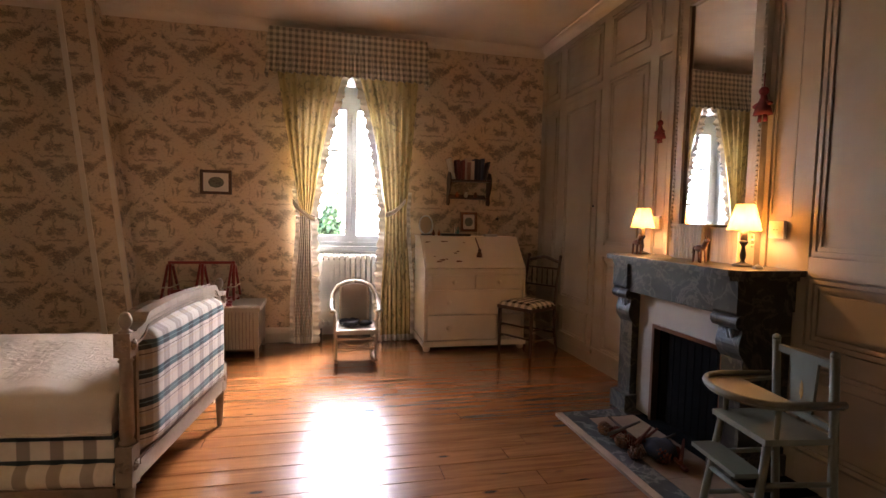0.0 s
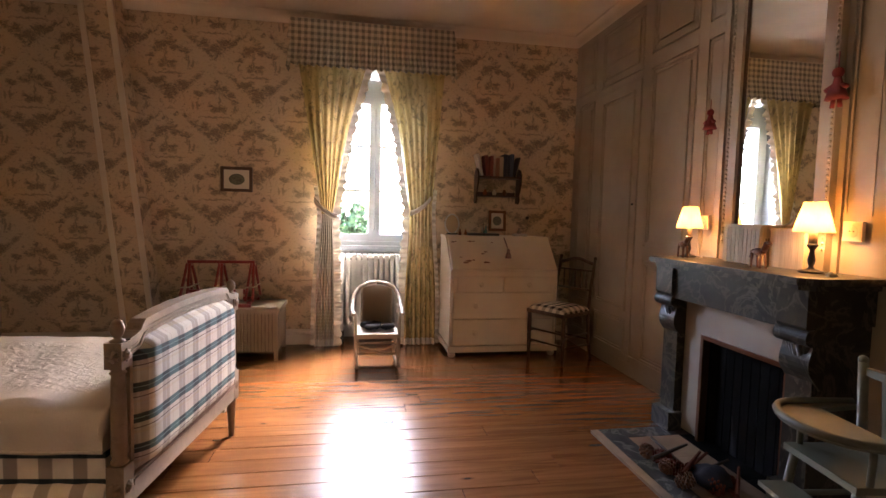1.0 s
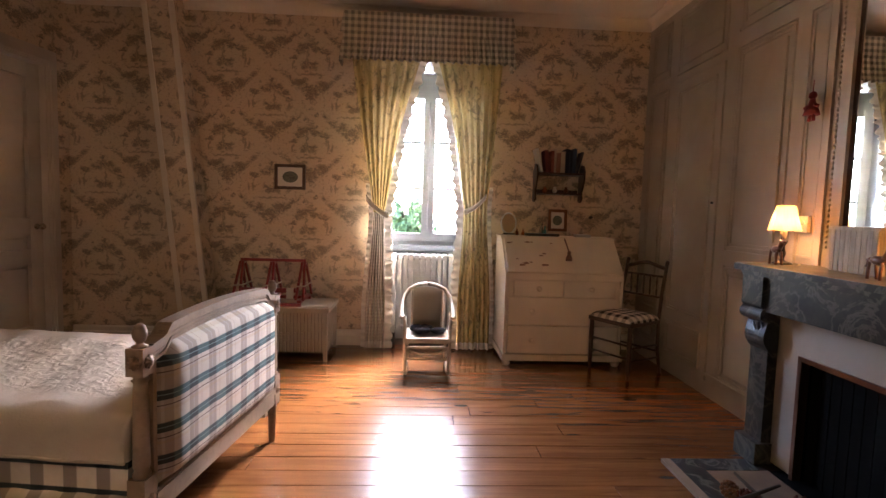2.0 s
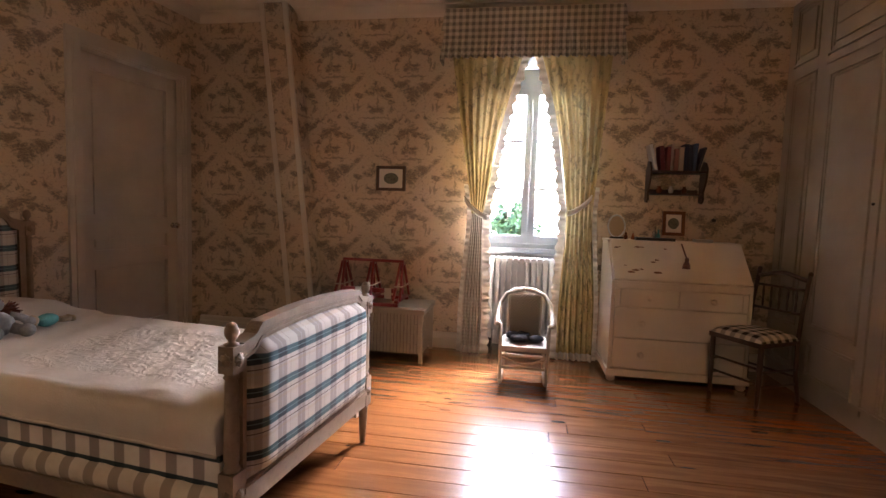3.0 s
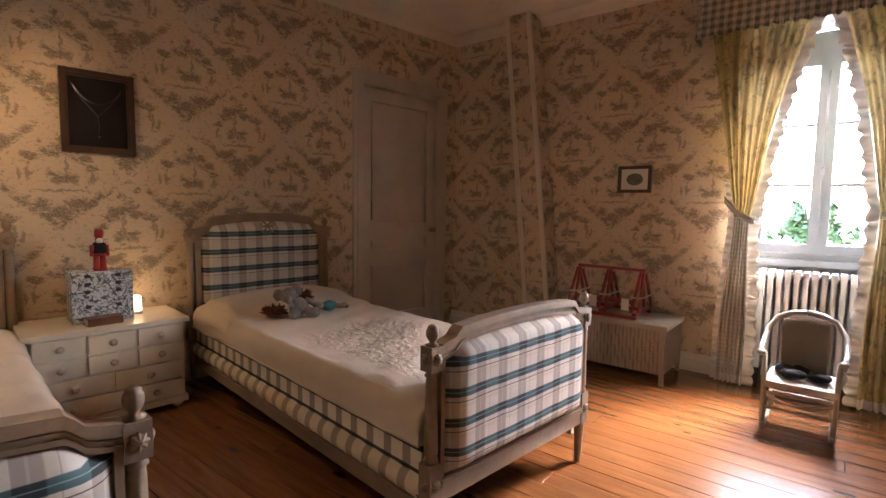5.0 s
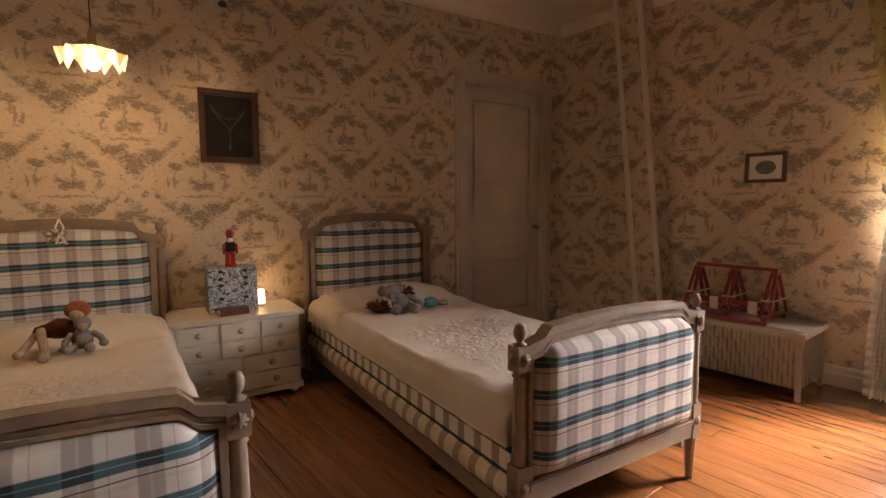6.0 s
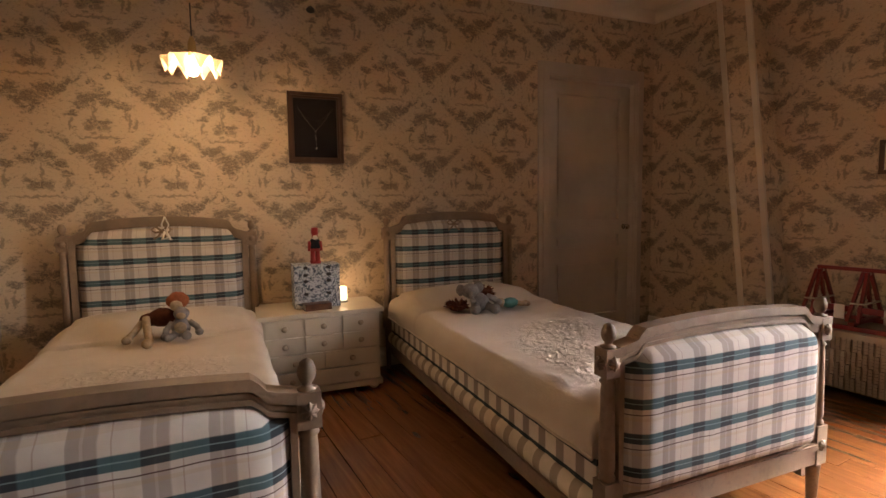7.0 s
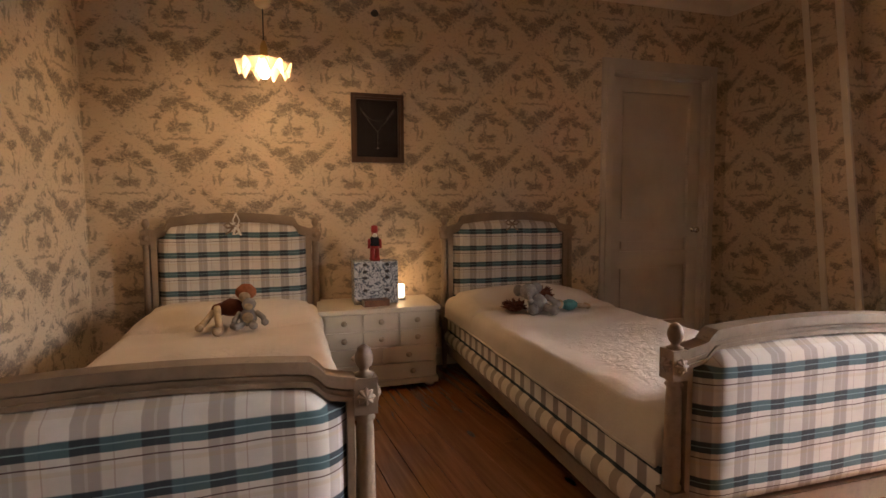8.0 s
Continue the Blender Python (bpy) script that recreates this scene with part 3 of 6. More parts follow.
def panel(y0, y1, z0, z1, fields=1, proud=0.0):
    """A framed wainscot field: a moulded edge and a raised middle."""
    x = FACE - proud
    bm = B()
    narrow = y1 - y0 < 0.2
    for s, t in ((0.0, 0.006),) if narrow else ((0.0, 0.014), (0.022, 0.008)):
        a, b, c, d = y0 + s, y1 - s, z0 + s, z1 - s
        w = 0.012 if narrow else 0.018
        bx(bm, x - t, a, c, x, b, c + w)
        bx(bm, x - t, a, d - w, x, b, d)
        bx(bm, x - t + 0.0005, a, c + w, x, a + w, d - w)
        bx(bm, x - t + 0.0005, b - w, c + w, x, b, d - w)
    mould = part("panel_moulding", bm, M_PANEL, wall_east, bevel=0.004)
    h = (z1 - z0 - 0.12) / fields
    for i in range(0 if narrow else fields):
        part("raised_panel", bx(B(), x - 0.012, y0 + 0.06, z0 + 0.06 + i * h + 0.002, x, y1 - 0.06, z0 + 0.06 + (i + 1) * h - 0.002), M_PANEL, wall_east, bevel=0.005)
    return mould


def board(y0, y1, z0, z1, t=0.010):
    return part("wall_rail", bx(B(), FACE - t, y0, z0, EAST, y1, z1), M_PANEL, wall_east, bevel=0.004)


# stiles, then rails between them
for y0, y1 in ((-0.075, 0.0), (-0.515, -0.405), (-1.27, -1.16), (-1.87, -1.775), (-2.04, -1.995), (-2.785, -2.735), (-3.02, -2.925), (-4.42, -4.30), (-5.7, -5.55)):
    board(y0, y1, 0.0, TOP)
for y0, y1, zs in ((-0.404, -0.076, ((0.0, 0.14), (0.36, 0.46), (2.27, 2.36))), (-1.159, -0.516, ((0.0, 0.10), (2.275, 2.33))),
                   (-1.774, -1.271, ((0.0, 0.14), (0.92, 1.02), (2.31, 2.41))), (-1.994, -1.871, ((0.0, 0.14), (2.31, 2.41))),
                   (-2.924, -2.786, ((0.0, 0.14), (2.31, 2.41))), (-4.299, -3.021, ((0.0, 0.14), (0.575, 0.66), (0.975, 1.065), (2.31, 2.41))), (-5.549, -4.421, ((0.0, 0.14), (0.575, 0.66), (0.975, 1.065), (2.31, 2.41)))):
    for z0, z1 in zs:
        board(y0, y1, z0, z1)
    board(y0, y1, TOP - 0.05, TOP)
board(-5.5, 0.0, 0.141, 0.16, 0.02)
for y0, y1, z0, z1 in ((-0.395, -0.085, 0.47, 2.26), (-0.395, -0.085, 2.37, 2.79), (-0.395, -0.085, 0.16, 0.35),
                       (-1.765, -1.28, 0.16, 0.91), (-1.765, -1.28, 1.03, 2.30), (-1.765, -1.28, 2.42, 2.79),
                       (-1.987, -1.878, 1.03, 2.30), (-1.987, -1.878, 2.42, 2.79), (-2.917, -2.793, 1.25, 2.30), (-2.917, -2.793, 2.42, 2.79),
                       (-4.285, -3.035, 0.17, 0.565), (-4.285, -3.035, 0.67, 0.965), (-4.285, -3.035, 1.075, 2.30), (-4.285, -3.035, 2.42, 2.79),
                       (-5.54, -4.43, 1.075, 2.30), (-5.54, -4.43, 0.67, 0.965), (-5.54, -4.43, 0.17, 0.565)):
    panel(y0, y1, z0, z1)
panel(-1.152, -0.523, 2.34, 2.79, 3)
closet = thing("door_2", ID, "", "", kind="structure")
part("door_leaf", bx(B(), FACE - 0.018, -1.153, 0.105, EAST - 0.001, -0.522, 2.268), M_PANEL, closet, bevel=0.004)
for z0, z1 in ((0.16, 0.42), (0.50, 2.20)):
    bm = B()
    x = FACE - 0.018
    for s, t in ((0.0, 0.014), (0.02, 0.008)):
        a, b, c, d, w = -1.085 + s, -0.59 - s, z0 + s, z1 - s, 0.016
        bx(bm, x - t, a, c, x, b, c + w)
        bx(bm, x - t, a, d - w, x, b, d)
        bx(bm, x - t + 0.0005, a, c + w, x, a + w, d - w)
        bx(bm, x - t + 0.0005, b - w, c + w, x, b, d - w)
    part("door_moulding", bm, M_PANEL, closet, bevel=0.003)
part("latch", ball(B(), (FACE - 0.026, -1.12, 1.33), 0.009), M_IRON, closet, smooth=True)


def socket_plate(y, z):
    s = thing("wall_socket", pose(EAST - 0.016, y, z, 0, 0, -90), "ivory plastic wall socket on the panelling", "socket", "sockets beside the mirror")
    part("plate", bx(B(), -0.042, -0.018, -0.042, 0.042, 0.0, 0.042), M_PLAST, s, bevel=0.006)
    bm = B()
    rod(bm, (0, -0.012, 0), (0, -0.021, 0), 0.024, 0.024, 16)
    part("insert", bm, M_PAPERW, s)
    # flat dark discs stand in for the shade inside the two holes
    for x in (-0.009, 0.009):
        part("painted_pin_hole", rod(B(), (x, -0.0205, 0), (x, -0.0225, 0), 0.003, 0.003, 8), M_IRON, s)


socket_plate(-1.935, 1.205)
socket_plate(-2.86, 1.185)

# ---- the window ----
win = thing("window_1", pose(3.06, WDEPTH, 0), "", "", kind="structure")
W2, WB, WT = 0.415, 0.90, 2.47
bm = B()
for a in (-W2 - 0.03, W2 - 0.03):
    bx(bm, a, 0.0, WB, a + 0.06, 0.07, WT)
bx(bm, -W2 + 0.03, 0.0, WB, W2 - 0.03, 0.07, WB + 0.04)
bx(bm, -W2 + 0.03, 0.0, WT - 0.16, W2 - 0.03, 0.07, WT)
part("window_frame", bm, M_WINDOW, win, bevel=0.004)
part("window_sill", bx(B(), -0.44, -0.06, WB - 0.045, 0.44, 0.11, WB), M_WINDOW, win, bevel=0.01)
for s in (-1, 1):
    a, b = sorted((s * 0.004, s * (W2 - 0.032)))
    bm = B()
    bx(bm, a, -0.012, WB + 0.042, a + 0.052, 0.03, WT - 0.162)
    bx(bm, b - 0.052, -0.012, WB + 0.042, b, 0.03, WT - 0.162)
    bx(bm, a + 0.052, -0.011, WB + 0.042, b - 0.052, 0.03, WB + 0.11)
    bx(bm, a + 0.052, -0.011, WT - 0.225, b - 0.052, 0.03, WT - 0.162)
    sash = part("casement", bm, M_WINDOW, win, bevel=0.004)
    zs = [WB + 0.11, 1.425, 1.845, WT - 0.225]
    for z in zs[1:3]:
        part("glazing_bar", bx(B(), a + 0.053, -0.006, z - 0.011, b - 0.053, 0.024, z + 0.011), M_WINDOW, sash, bevel=0.003)
    for z0, z1 in zip(zs, zs[1:]):
        pane = part("pane", bx(B(), a + 0.05, 0.010, z0 + 0.008, b - 0.05, 0.013, z1 - 0.008), M_GLASS, sash)
        pane.visible_shadow = False
part("closing_strip", bx(B(), -0.018, -0.028, WB + 0.05, 0.018, -0.0125, WT - 0.17), M_WINDOW, win, bevel=0.006)
part("window_bolt", rod(B(), (0, -0.034, 1.05), (0, -0.034, 2.2), 0.007), M_WINDOW, win, smooth=True)
part("window_handle", ball(B(), (0.0, -0.045, 1.52), 0.014, 0.02, 0.03), M_WINDOW, win, smooth=True)

# ---- outside ----
# added ground, pale so that it bounces daylight in through the window
solid("ground", bx(B(), -400, 1.2, -4.2, 400, 700, -4.0), M_BOUNCE_GROUND, ID, "", "", kind="structure")


def garden_tree(x, y, h, r, seed):
    rng = random.Random(seed)
    t = thing("tree", pose(x, y, -4.0), "leafy green garden tree outside the window", "tree", "trees in the garden")
    bm = B()
    rod(bm, (0, 0, 0), (0.05, 0.02, h * 0.55), 0.16, 0.10)
    for i in range(6):
        k = i * 1.05
        rod(bm, (0.04, 0.02, h * (0.35 + 0.03 * i)), (r * 0.7 * math.cos(k), r * 0.7 * math.sin(k), h * (0.62 + 0.05 * i)), 0.06, 0.02, 7)
    part("trunk", bm, M_BARK, t)
    vs, fs = [], []
    for i in range(2600):
        d = Vector((rng.gauss(0, 1), rng.gauss(0, 1), rng.gauss(0, 1))).normalized() * rng.random() ** 0.4
        c = Vector((d.x * r * (1 + 0.25 * math.sin(5 * d.z + seed)), d.y * r, h * 0.72 + d.z * r * 0.9 + 0.25 * math.sin(7 * d.x)))
        a = Vector((rng.uniform(-1, 1), rng.uniform(-1, 1), rng.uniform(-1, 1))).normalized() * rng.uniform(0.06, 0.13)
        b = a.cross(Vector((rng.uniform(-1, 1), rng.uniform(-1, 1), rng.uniform(-1, 1)))).normalized() * rng.uniform(0.03, 0.06)
        n = len(vs)
        vs += [c - a, c + b, c + a, c - b]
        fs.append((n, n + 1, n + 2, n + 3))
    me = bpy.data.meshes.new("crown")
    me.from_pydata([tuple(v) for v in vs], [], fs)
    me.materials.append(M_LEAF)
    ob = new("crown", me)
    ob.parent = t


garden_tree(2.75, 9.5, 6.7, 0.62, 3)
garden_tree(1.0, 13.0, 5.0, 1.3, 5)

# ---- radiator in the window recess ----
rad = thing("radiator", pose(2.745, 0.095, 0), "white cast-iron column radiator under the window", "radiator")
N = 12
for i in range(N):
    bm = B()
    x = 0.026 + i * 0.0505
    for y in (-0.055, 0.055):
        bx(bm, x - 0.015, y - 0.022, 0.16, x + 0.015, y + 0.022, 0.77)
    bx(bm, x - 0.018, -0.085, 0.755, x + 0.018, 0.085, 0.825)
    bx(bm, x - 0.018, -0.085, 0.115, x + 0.018, 0.085, 0.18)
    part("section", bm, M_WHITE, rad, bevel=0.013)
for z in (0.15, 0.79):
    part("joint", rod(B(), (0.0, 0, z), (0.0505 * N, 0, z), 0.022), M_WHITE, rad, smooth=True)
for x in (0.026, 0.0505 * N - 0.026):
    part("foot", bx(B(), x - 0.016, -0.075, 0.0, x + 0.016, 0.075, 0.12), M_IRON, rad, bevel=0.006)
bm = B()
tube(bm, [(0.0, 0, 0.79), (-0.05, 0, 0.79), (-0.065, 0, 0.775), (-0.065, 0, 0.0)], 0.011)
part("pipe", bm, M_WHITE, rad, smooth=True)
part("valve", turned(B(), [(0.016, 0), (0.022, 0.01), (0.022, 0.035), (0.012, 0.045)], (-0.065, 0, 0.79)), M_WHITE, rad, smooth=True)

# ---- curtains ----


def cloth(points_of, nu, nv):
    """A sheet from points_of(u, v), u and v from 0 to 1."""
    bm = B()
    g = [[bm.verts.new(points_of(i / nu, j / nv)) for j in range(nv + 1)] for i in range(nu + 1)]
    for a, b in zip(g, g[1:]):
        for j in range(nv):
            bm.faces.new((a[j], b[j], b[j + 1], a[j + 1]))
    return bm


def smooth01(t):
    t = min(max(t, 0.0), 1.0)
    return t * t * (3 - 2 * t)


def curtain(side, tie):
    """One gathered curtain held back at the outer side; side -1 hangs on the left of the opening."""
    cx = 3.045
    outer_top, inner_top = (0.665, 0.075) if side < 0 else (0.62, 0.06)

    def edge(v, inner):
        z = 2.50 * v
        top = inner_top if inner else outer_top
        knot_in, knot_out = (0.36, 0.46) if side < 0 else (0.32, 0.53)
        foot_in, foot_out = (0.34, 0.51) if side < 0 else (0.29, 0.58)
        if z >= tie:
            f = (z - tie) / (2.50 - tie)
            k = knot_in if inner else knot_out
            bow = math.sin(f * math.pi) * (0.045 if inner else 0.0)
            return k + (top - k) * (f ** 0.85 if inner else f) + bow * (1 if inner else 0)
        f = smooth01((tie - z) / (tie * 0.75))
        return (knot_in + (foot_in - knot_in) * f) if inner else (knot_out + (foot_out - knot_out) * f)

    def at(u, v):
        a, b = edge(v, True), edge(v, False)
        z = 2.50 * v + 0.015
        x = a + (b - a) * u
        wide = b - a
        fold = 0.5 * math.sin(u * 2 * math.pi * 6.5 + 1.2 * math.sin(3 * v)) + 0.25 * math.sin(u * 29 + 4 * v)
        depth = 0.028 + 0.02 * (1 - wide / 0.6)
        pinch = 1 - 0.55 * math.exp(-((z - tie) / 0.12) ** 2)
        return (cx + side * x, -0.105 - depth * fold * pinch - 0.02 * (1 - v), z)

    def ruffle(u, v):
        e = edge(v, True)
        w = 0.062 * u * (1 + 0.16 * math.sin(v * 173))
        z = 2.50 * v + 0.015
        return (cx + side * (e - w), -0.118 - 0.018 * math.sin(v * 230) * u - 0.02 * (1 - v), z + 0.012 * math.sin(v * 115) * u)

    def outer_ruffle(u, v):
        z = 2.50 * v * 0.57 + 0.015
        e = edge(v * 0.57, False)
        return (cx + side * (e + 0.035 * u), -0.10 - 0.014 * math.sin(v * 150) * u - 0.02 * (1 - v), z)

    def hem(u, v):
        x, y, z = at(u, 0)
        return (x, y - 0.012 - 0.01 * math.sin(u * 60) * (1 - v), 0.012 + 0.06 * v)
    c = thing("curtain", ID, "ochre printed curtain with a pale frilled edge, tied back", "curtain", "curtains at the window")
    cut = (tie - 0.02) / 2.50
    part("drape", cloth(lambda u, v: at(u, cut + (1 - cut) * v), 64, 32), M_CURT, c, smooth=True)
    part("lower_drape", cloth(lambda u, v: at(u, cut * v), 64, 26), M_LINING if side < 0 else M_CURT, c, "pale checked lining turned outwards" if side < 0 else "", smooth=True)
    part("frill", cloth(ruffle, 3, 260), M_RUFF, c, "pleated pale frill", smooth=True)
    part("frill", cloth(outer_ruffle, 3, 150), M_RUFF, c, "pleated pale frill", smooth=True)
    part("hem_frill", cloth(hem, 90, 3), M_RUFF, c, smooth=True)
    bm = B()
    pts = []
    for i in range(15):
        f = i / 14
        pts.append((cx + side * (0.325 + 0.20 * f), -0.158 - 0.02 * math.sin(f * math.pi) + 0.13 * max(0, f - 0.6), tie - 0.03 + 0.15 * f ** 1.6))
    rings = []
    for i, p in enumerate(pts):
        rings.append([bm.verts.new((p[0], p[1] + dy, p[2] + dz)) for dy, dz in ((0, -0.022), (-0.010, -0.008), (-0.010, 0.012), (0, 0.026), (0.006, 0.0))])
    ring_join(bm, rings)
    part("tieback", bm, M_RUFF, c, "printed cloth tieback", smooth=True)
    return c


curtain(-1, 1.20)
curtain(1, 1.25)
val = thing("valance", ID, "grey-green gingham gathered pelmet above the window", "valance")
part("pelmet_board", bx(B(), 2.335, -0.19, 2.78, 3.715, 0.0, 2.80), M_TRIM, val)


def pelmet(z0, z1, flare, amp, freq):
    n = 150
    pts = [(2.325, -0.195 * i / 12) for i in range(12)] + [(2.325 + 1.40 * i / n, -0.195) for i in range(n + 1)] + [(3.725, -0.195 + 0.195 * i / 12) for i in range(1, 13)]

    def at(u, v):
        k = u * (len(pts) - 1)
        i = min(int(k), len(pts) - 2)
        f = k - i
        x = pts[i][0] * (1 - f) + pts[i + 1][0] * f
        y = pts[i][1] * (1 - f) + pts[i + 1][1] * f
        out = (flare + amp * math.sin(u * freq)) * (1 - v)
        side = -1 if u < 0.066 else (1 if u > 0.934 else 0)
        mid = (x - 3.025) / 0.7
        return (x + side * out + 0.03 * (1 - v) * mid * (side == 0), y - (out if side == 0 else 0), z0 + (z1 - z0) * v + 0.008 * math.sin(u * freq * 0.5) * (1 - v))
    return cloth(at, 420, 4)


part("heading", pelmet(2.665, 2.84, 0.004, 0.004, 260), M_VAL, val, smooth=True)
part("skirt", pelmet(2.44, 2.672, 0.035, 0.013, 300), M_VAL, val, smooth=True)

# ---- beds ----
HALF = 0.522


def arch(y, base, half):
    """The bed ends' top line: a low arch, a hollow step at each shoulder, then level to the post."""
    a = abs(y) / half
    if base < 0.9:
        return base + 0.62 * (arch(y, 1.0, half) - 1.0)
    if a < 0.73:
        return base + 0.108 - 0.030 * (a / 0.73) ** 2
    if a < 0.80:
        f = (a - 0.73) / 0.07
        return base + 0.078 - 0.058 * math.sin(f * math.pi / 2)
    return base + 0.020 - 0.020 * min((a - 0.80) / 0.12, 1.0)


def samples(h, n=56):
    return [-h + 2 * h * i / n for i in range(n + 1)]


def bed_end(bed, x, base, low, leg, front):
    """Posts, arched frame and stuffed panel of one end; base is the level of the shoulders."""
    out = HALF - 0.006 if base > 0.9 else HALF - 0.024
    ys = samples(out - 0.024)
    bm = B()
    ribbon(bm, [(y, arch(y, base, HALF)) for y in ys], [(y, arch(y, base, HALF) - 0.048) for y in ys], x - 0.019, x + 0.019)
    end = part("end_frame", bm, M_BED, bed, bevel=0.004)
    bm = B()
    ribbon(bm, [(y, arch(y, base, HALF) + 0.014) for y in ys], [(y, arch(y, base, HALF) - 0.014) for y in ys], x - 0.027, x + 0.027)
    part("crest_moulding", bm, M_BED, end, bevel=0.006)
    bm = B()
    ribbon(bm, [(y, arch(y, base, HALF) - 0.034) for y in ys], [(y, arch(y, base, HALF) - 0.046) for y in ys], x - 0.024, x + 0.024)
    part("inner_moulding", bm, M_BED, end, bevel=0.004)
    bm = B()
    ribbon(bm, [(y, arch(y, base, HALF) - 0.019) for y in ys], [(y, arch(y, base, HALF) - 0.027) for y in ys], x - 0.0225, x + 0.0225)
    part("bead_moulding", bm, M_BED, end, bevel=0.004)
    for s in (-1, 1):
        part("end_stile", bx(B(), x - 0.022, min(s * 0.453, s * (out - 0.027)), low, x + 0.022, max(s * 0.453, s * (out - 0.027)), base - 0.04), M_BED, end, bevel=0.005)
    bm = B()
    bx(bm, x - 0.026, -out + 0.027, low - 0.085, x + 0.026, out - 0.027, low)
    part("bottom_rail", bm, M_BED, end, bevel=0.007)
    part("rail_moulding", bx(B(), x - 0.032, -out + 0.029, low - 0.03, x + 0.032, out - 0.029, low - 0.008), M_BED, end, bevel=0.006)
    hw = 0.452
    part("stuffed_panel", pad(B(), lambda y: arch(y, base, HALF) - 0.046, samples(hw, 44), low, x, 0.055 if front else 0.04, 0.04), M_PLAID if base > 0.9 else M_PLAIDF, end, "padded panel in cream and teal plaid", smooth=True)
    for s in (-1, 1):
        y = s * out
        post = B()
        lo, hi = low - 0.09, low + 0.06
        bx(post, x - 0.029, y - 0.029, lo, x + 0.029, y + 0.029, hi)
        p = part("bed_post", post, M_BED, bed, bevel=0.005)
        part("post_block", bx(B(), x - 0.028, y - 0.028, base - 0.075, x + 0.028, y + 0.028, base + 0.012), M_BED, p, bevel=0.005)
        bm = B()
        turned(bm, [(0.024, hi), (0.027, hi + 0.012), (0.020, hi + 0.022), (0.025, hi + 0.04), (0.021, base - 0.12), (0.019, base - 0.10), (0.026, base - 0.092), (0.019, base - 0.084), (0.025, base - 0.076)], (x, y, 0), 24, 0.035, 12)
        part("fluted_shaft", bm, M_BED, p, smooth=True)
        bm = B()
        turned(bm, [(0.022, 0.0), (0.024, 0.006), (0.012, 0.012), (0.011, 0.018), (0.017, 0.025), (0.0215, 0.036), (0.0225, 0.047), (0.020, 0.058), (0.016, 0.064), (0.017, 0.068), (0.009, 0.074), (0.003, 0.077)], (x, y, base + 0.010), 18)
        part("finial", bm, M_BED, p, smooth=True)
        bm = B()
        turned(bm, [(0.013, 0.0), (0.016, 0.02), (0.023, lo - 0.03), (0.026, lo - 0.018), (0.022, lo)], (x, y, 0), 16, 0.03, 8)
        part("leg", bm, M_BED, p, smooth=True)
        for zc in (0.5 * (lo + hi), base - 0.032):
            for dx, dy in ((1, 0), (0, s)):
                bm = turned(B(), [(0.020, 0), (0.019, 0.004), (0.011, 0.0065), (0.009, 0.010), (0.003, 0.012)], (0, 0, 0), 32, 0.16, 8)
                face = pose(x + 0.028, y, zc, 0, 90, 0) if dx else pose(x, y + s * 0.028, zc, -90 * s, 0, 0)
                bmesh.ops.transform(bm, matrix=face, verts=bm.verts)
                part("rosette", bm, M_BED, p, "carved leaf rosette", smooth=True)
    return end


LEN = 2.40


def make_bed(m, label):
    bed = thing("bed", m, label, "bed", "twin beds")
    head = bed_end(bed, 0.035, 1.045, 0.40, 0.46, True)
    bed_end(bed, LEN, 0.756, 0.292, 0.2, True)
    for s in (-1, 1):
        y = s * 0.498
        rail = part("side_rail", bx(B(), 0.07, y - 0.016, 0.128, LEN - 0.03, y + 0.016, 0.192), M_BED, bed, bevel=0.006)
        part("rail_bead", bx(B(), 0.07, y - 0.022, 0.180, LEN - 0.03, y + 0.022, 0.198), M_BED, rail, bevel=0.006)

        def roll(u, v, y=y, s=s):
            k = -0.6 * math.pi + v * 1.45 * math.pi
            return (0.07 + (LEN - 0.11) * u, y + s * (0.040 * math.cos(k) - 0.010), 0.240 + 0.048 * math.sin(k) + 0.002 * math.sin(u * 130))
        part("side_bolster", cloth(roll, 90, 14), M_ROLL, bed, "padded side in cream and brown stripes", smooth=True)
    base = B()
    bx(base, 0.075, -0.500, 0.20, LEN - 0.045, 0.500, 0.415)
    part("box_spring", base, M_SIDE, bed, "plaid covered sprung base", bevel=0.02)
    return bed


def bow(bed, x, z):
    """A carved ribbon bow on the crest of the headboard."""
    bm = B()
    for s in (-1, 1):
        tube(bm, [(x, 0, z), (x, s * 0.03, z + 0.03), (x, s * 0.055, z + 0.012), (x, s * 0.035, z - 0.006), (x, 0, z)], 0.007)
        tube(bm, [(x, 0, z), (x, s * 0.02, z - 0.03), (x, s * 0.045, z - 0.045)], 0.006)
    ball(bm, (x, 0, z), 0.012)
    part("bow", bm, M_BED, bed, "carved ribbon bow", smooth=True)


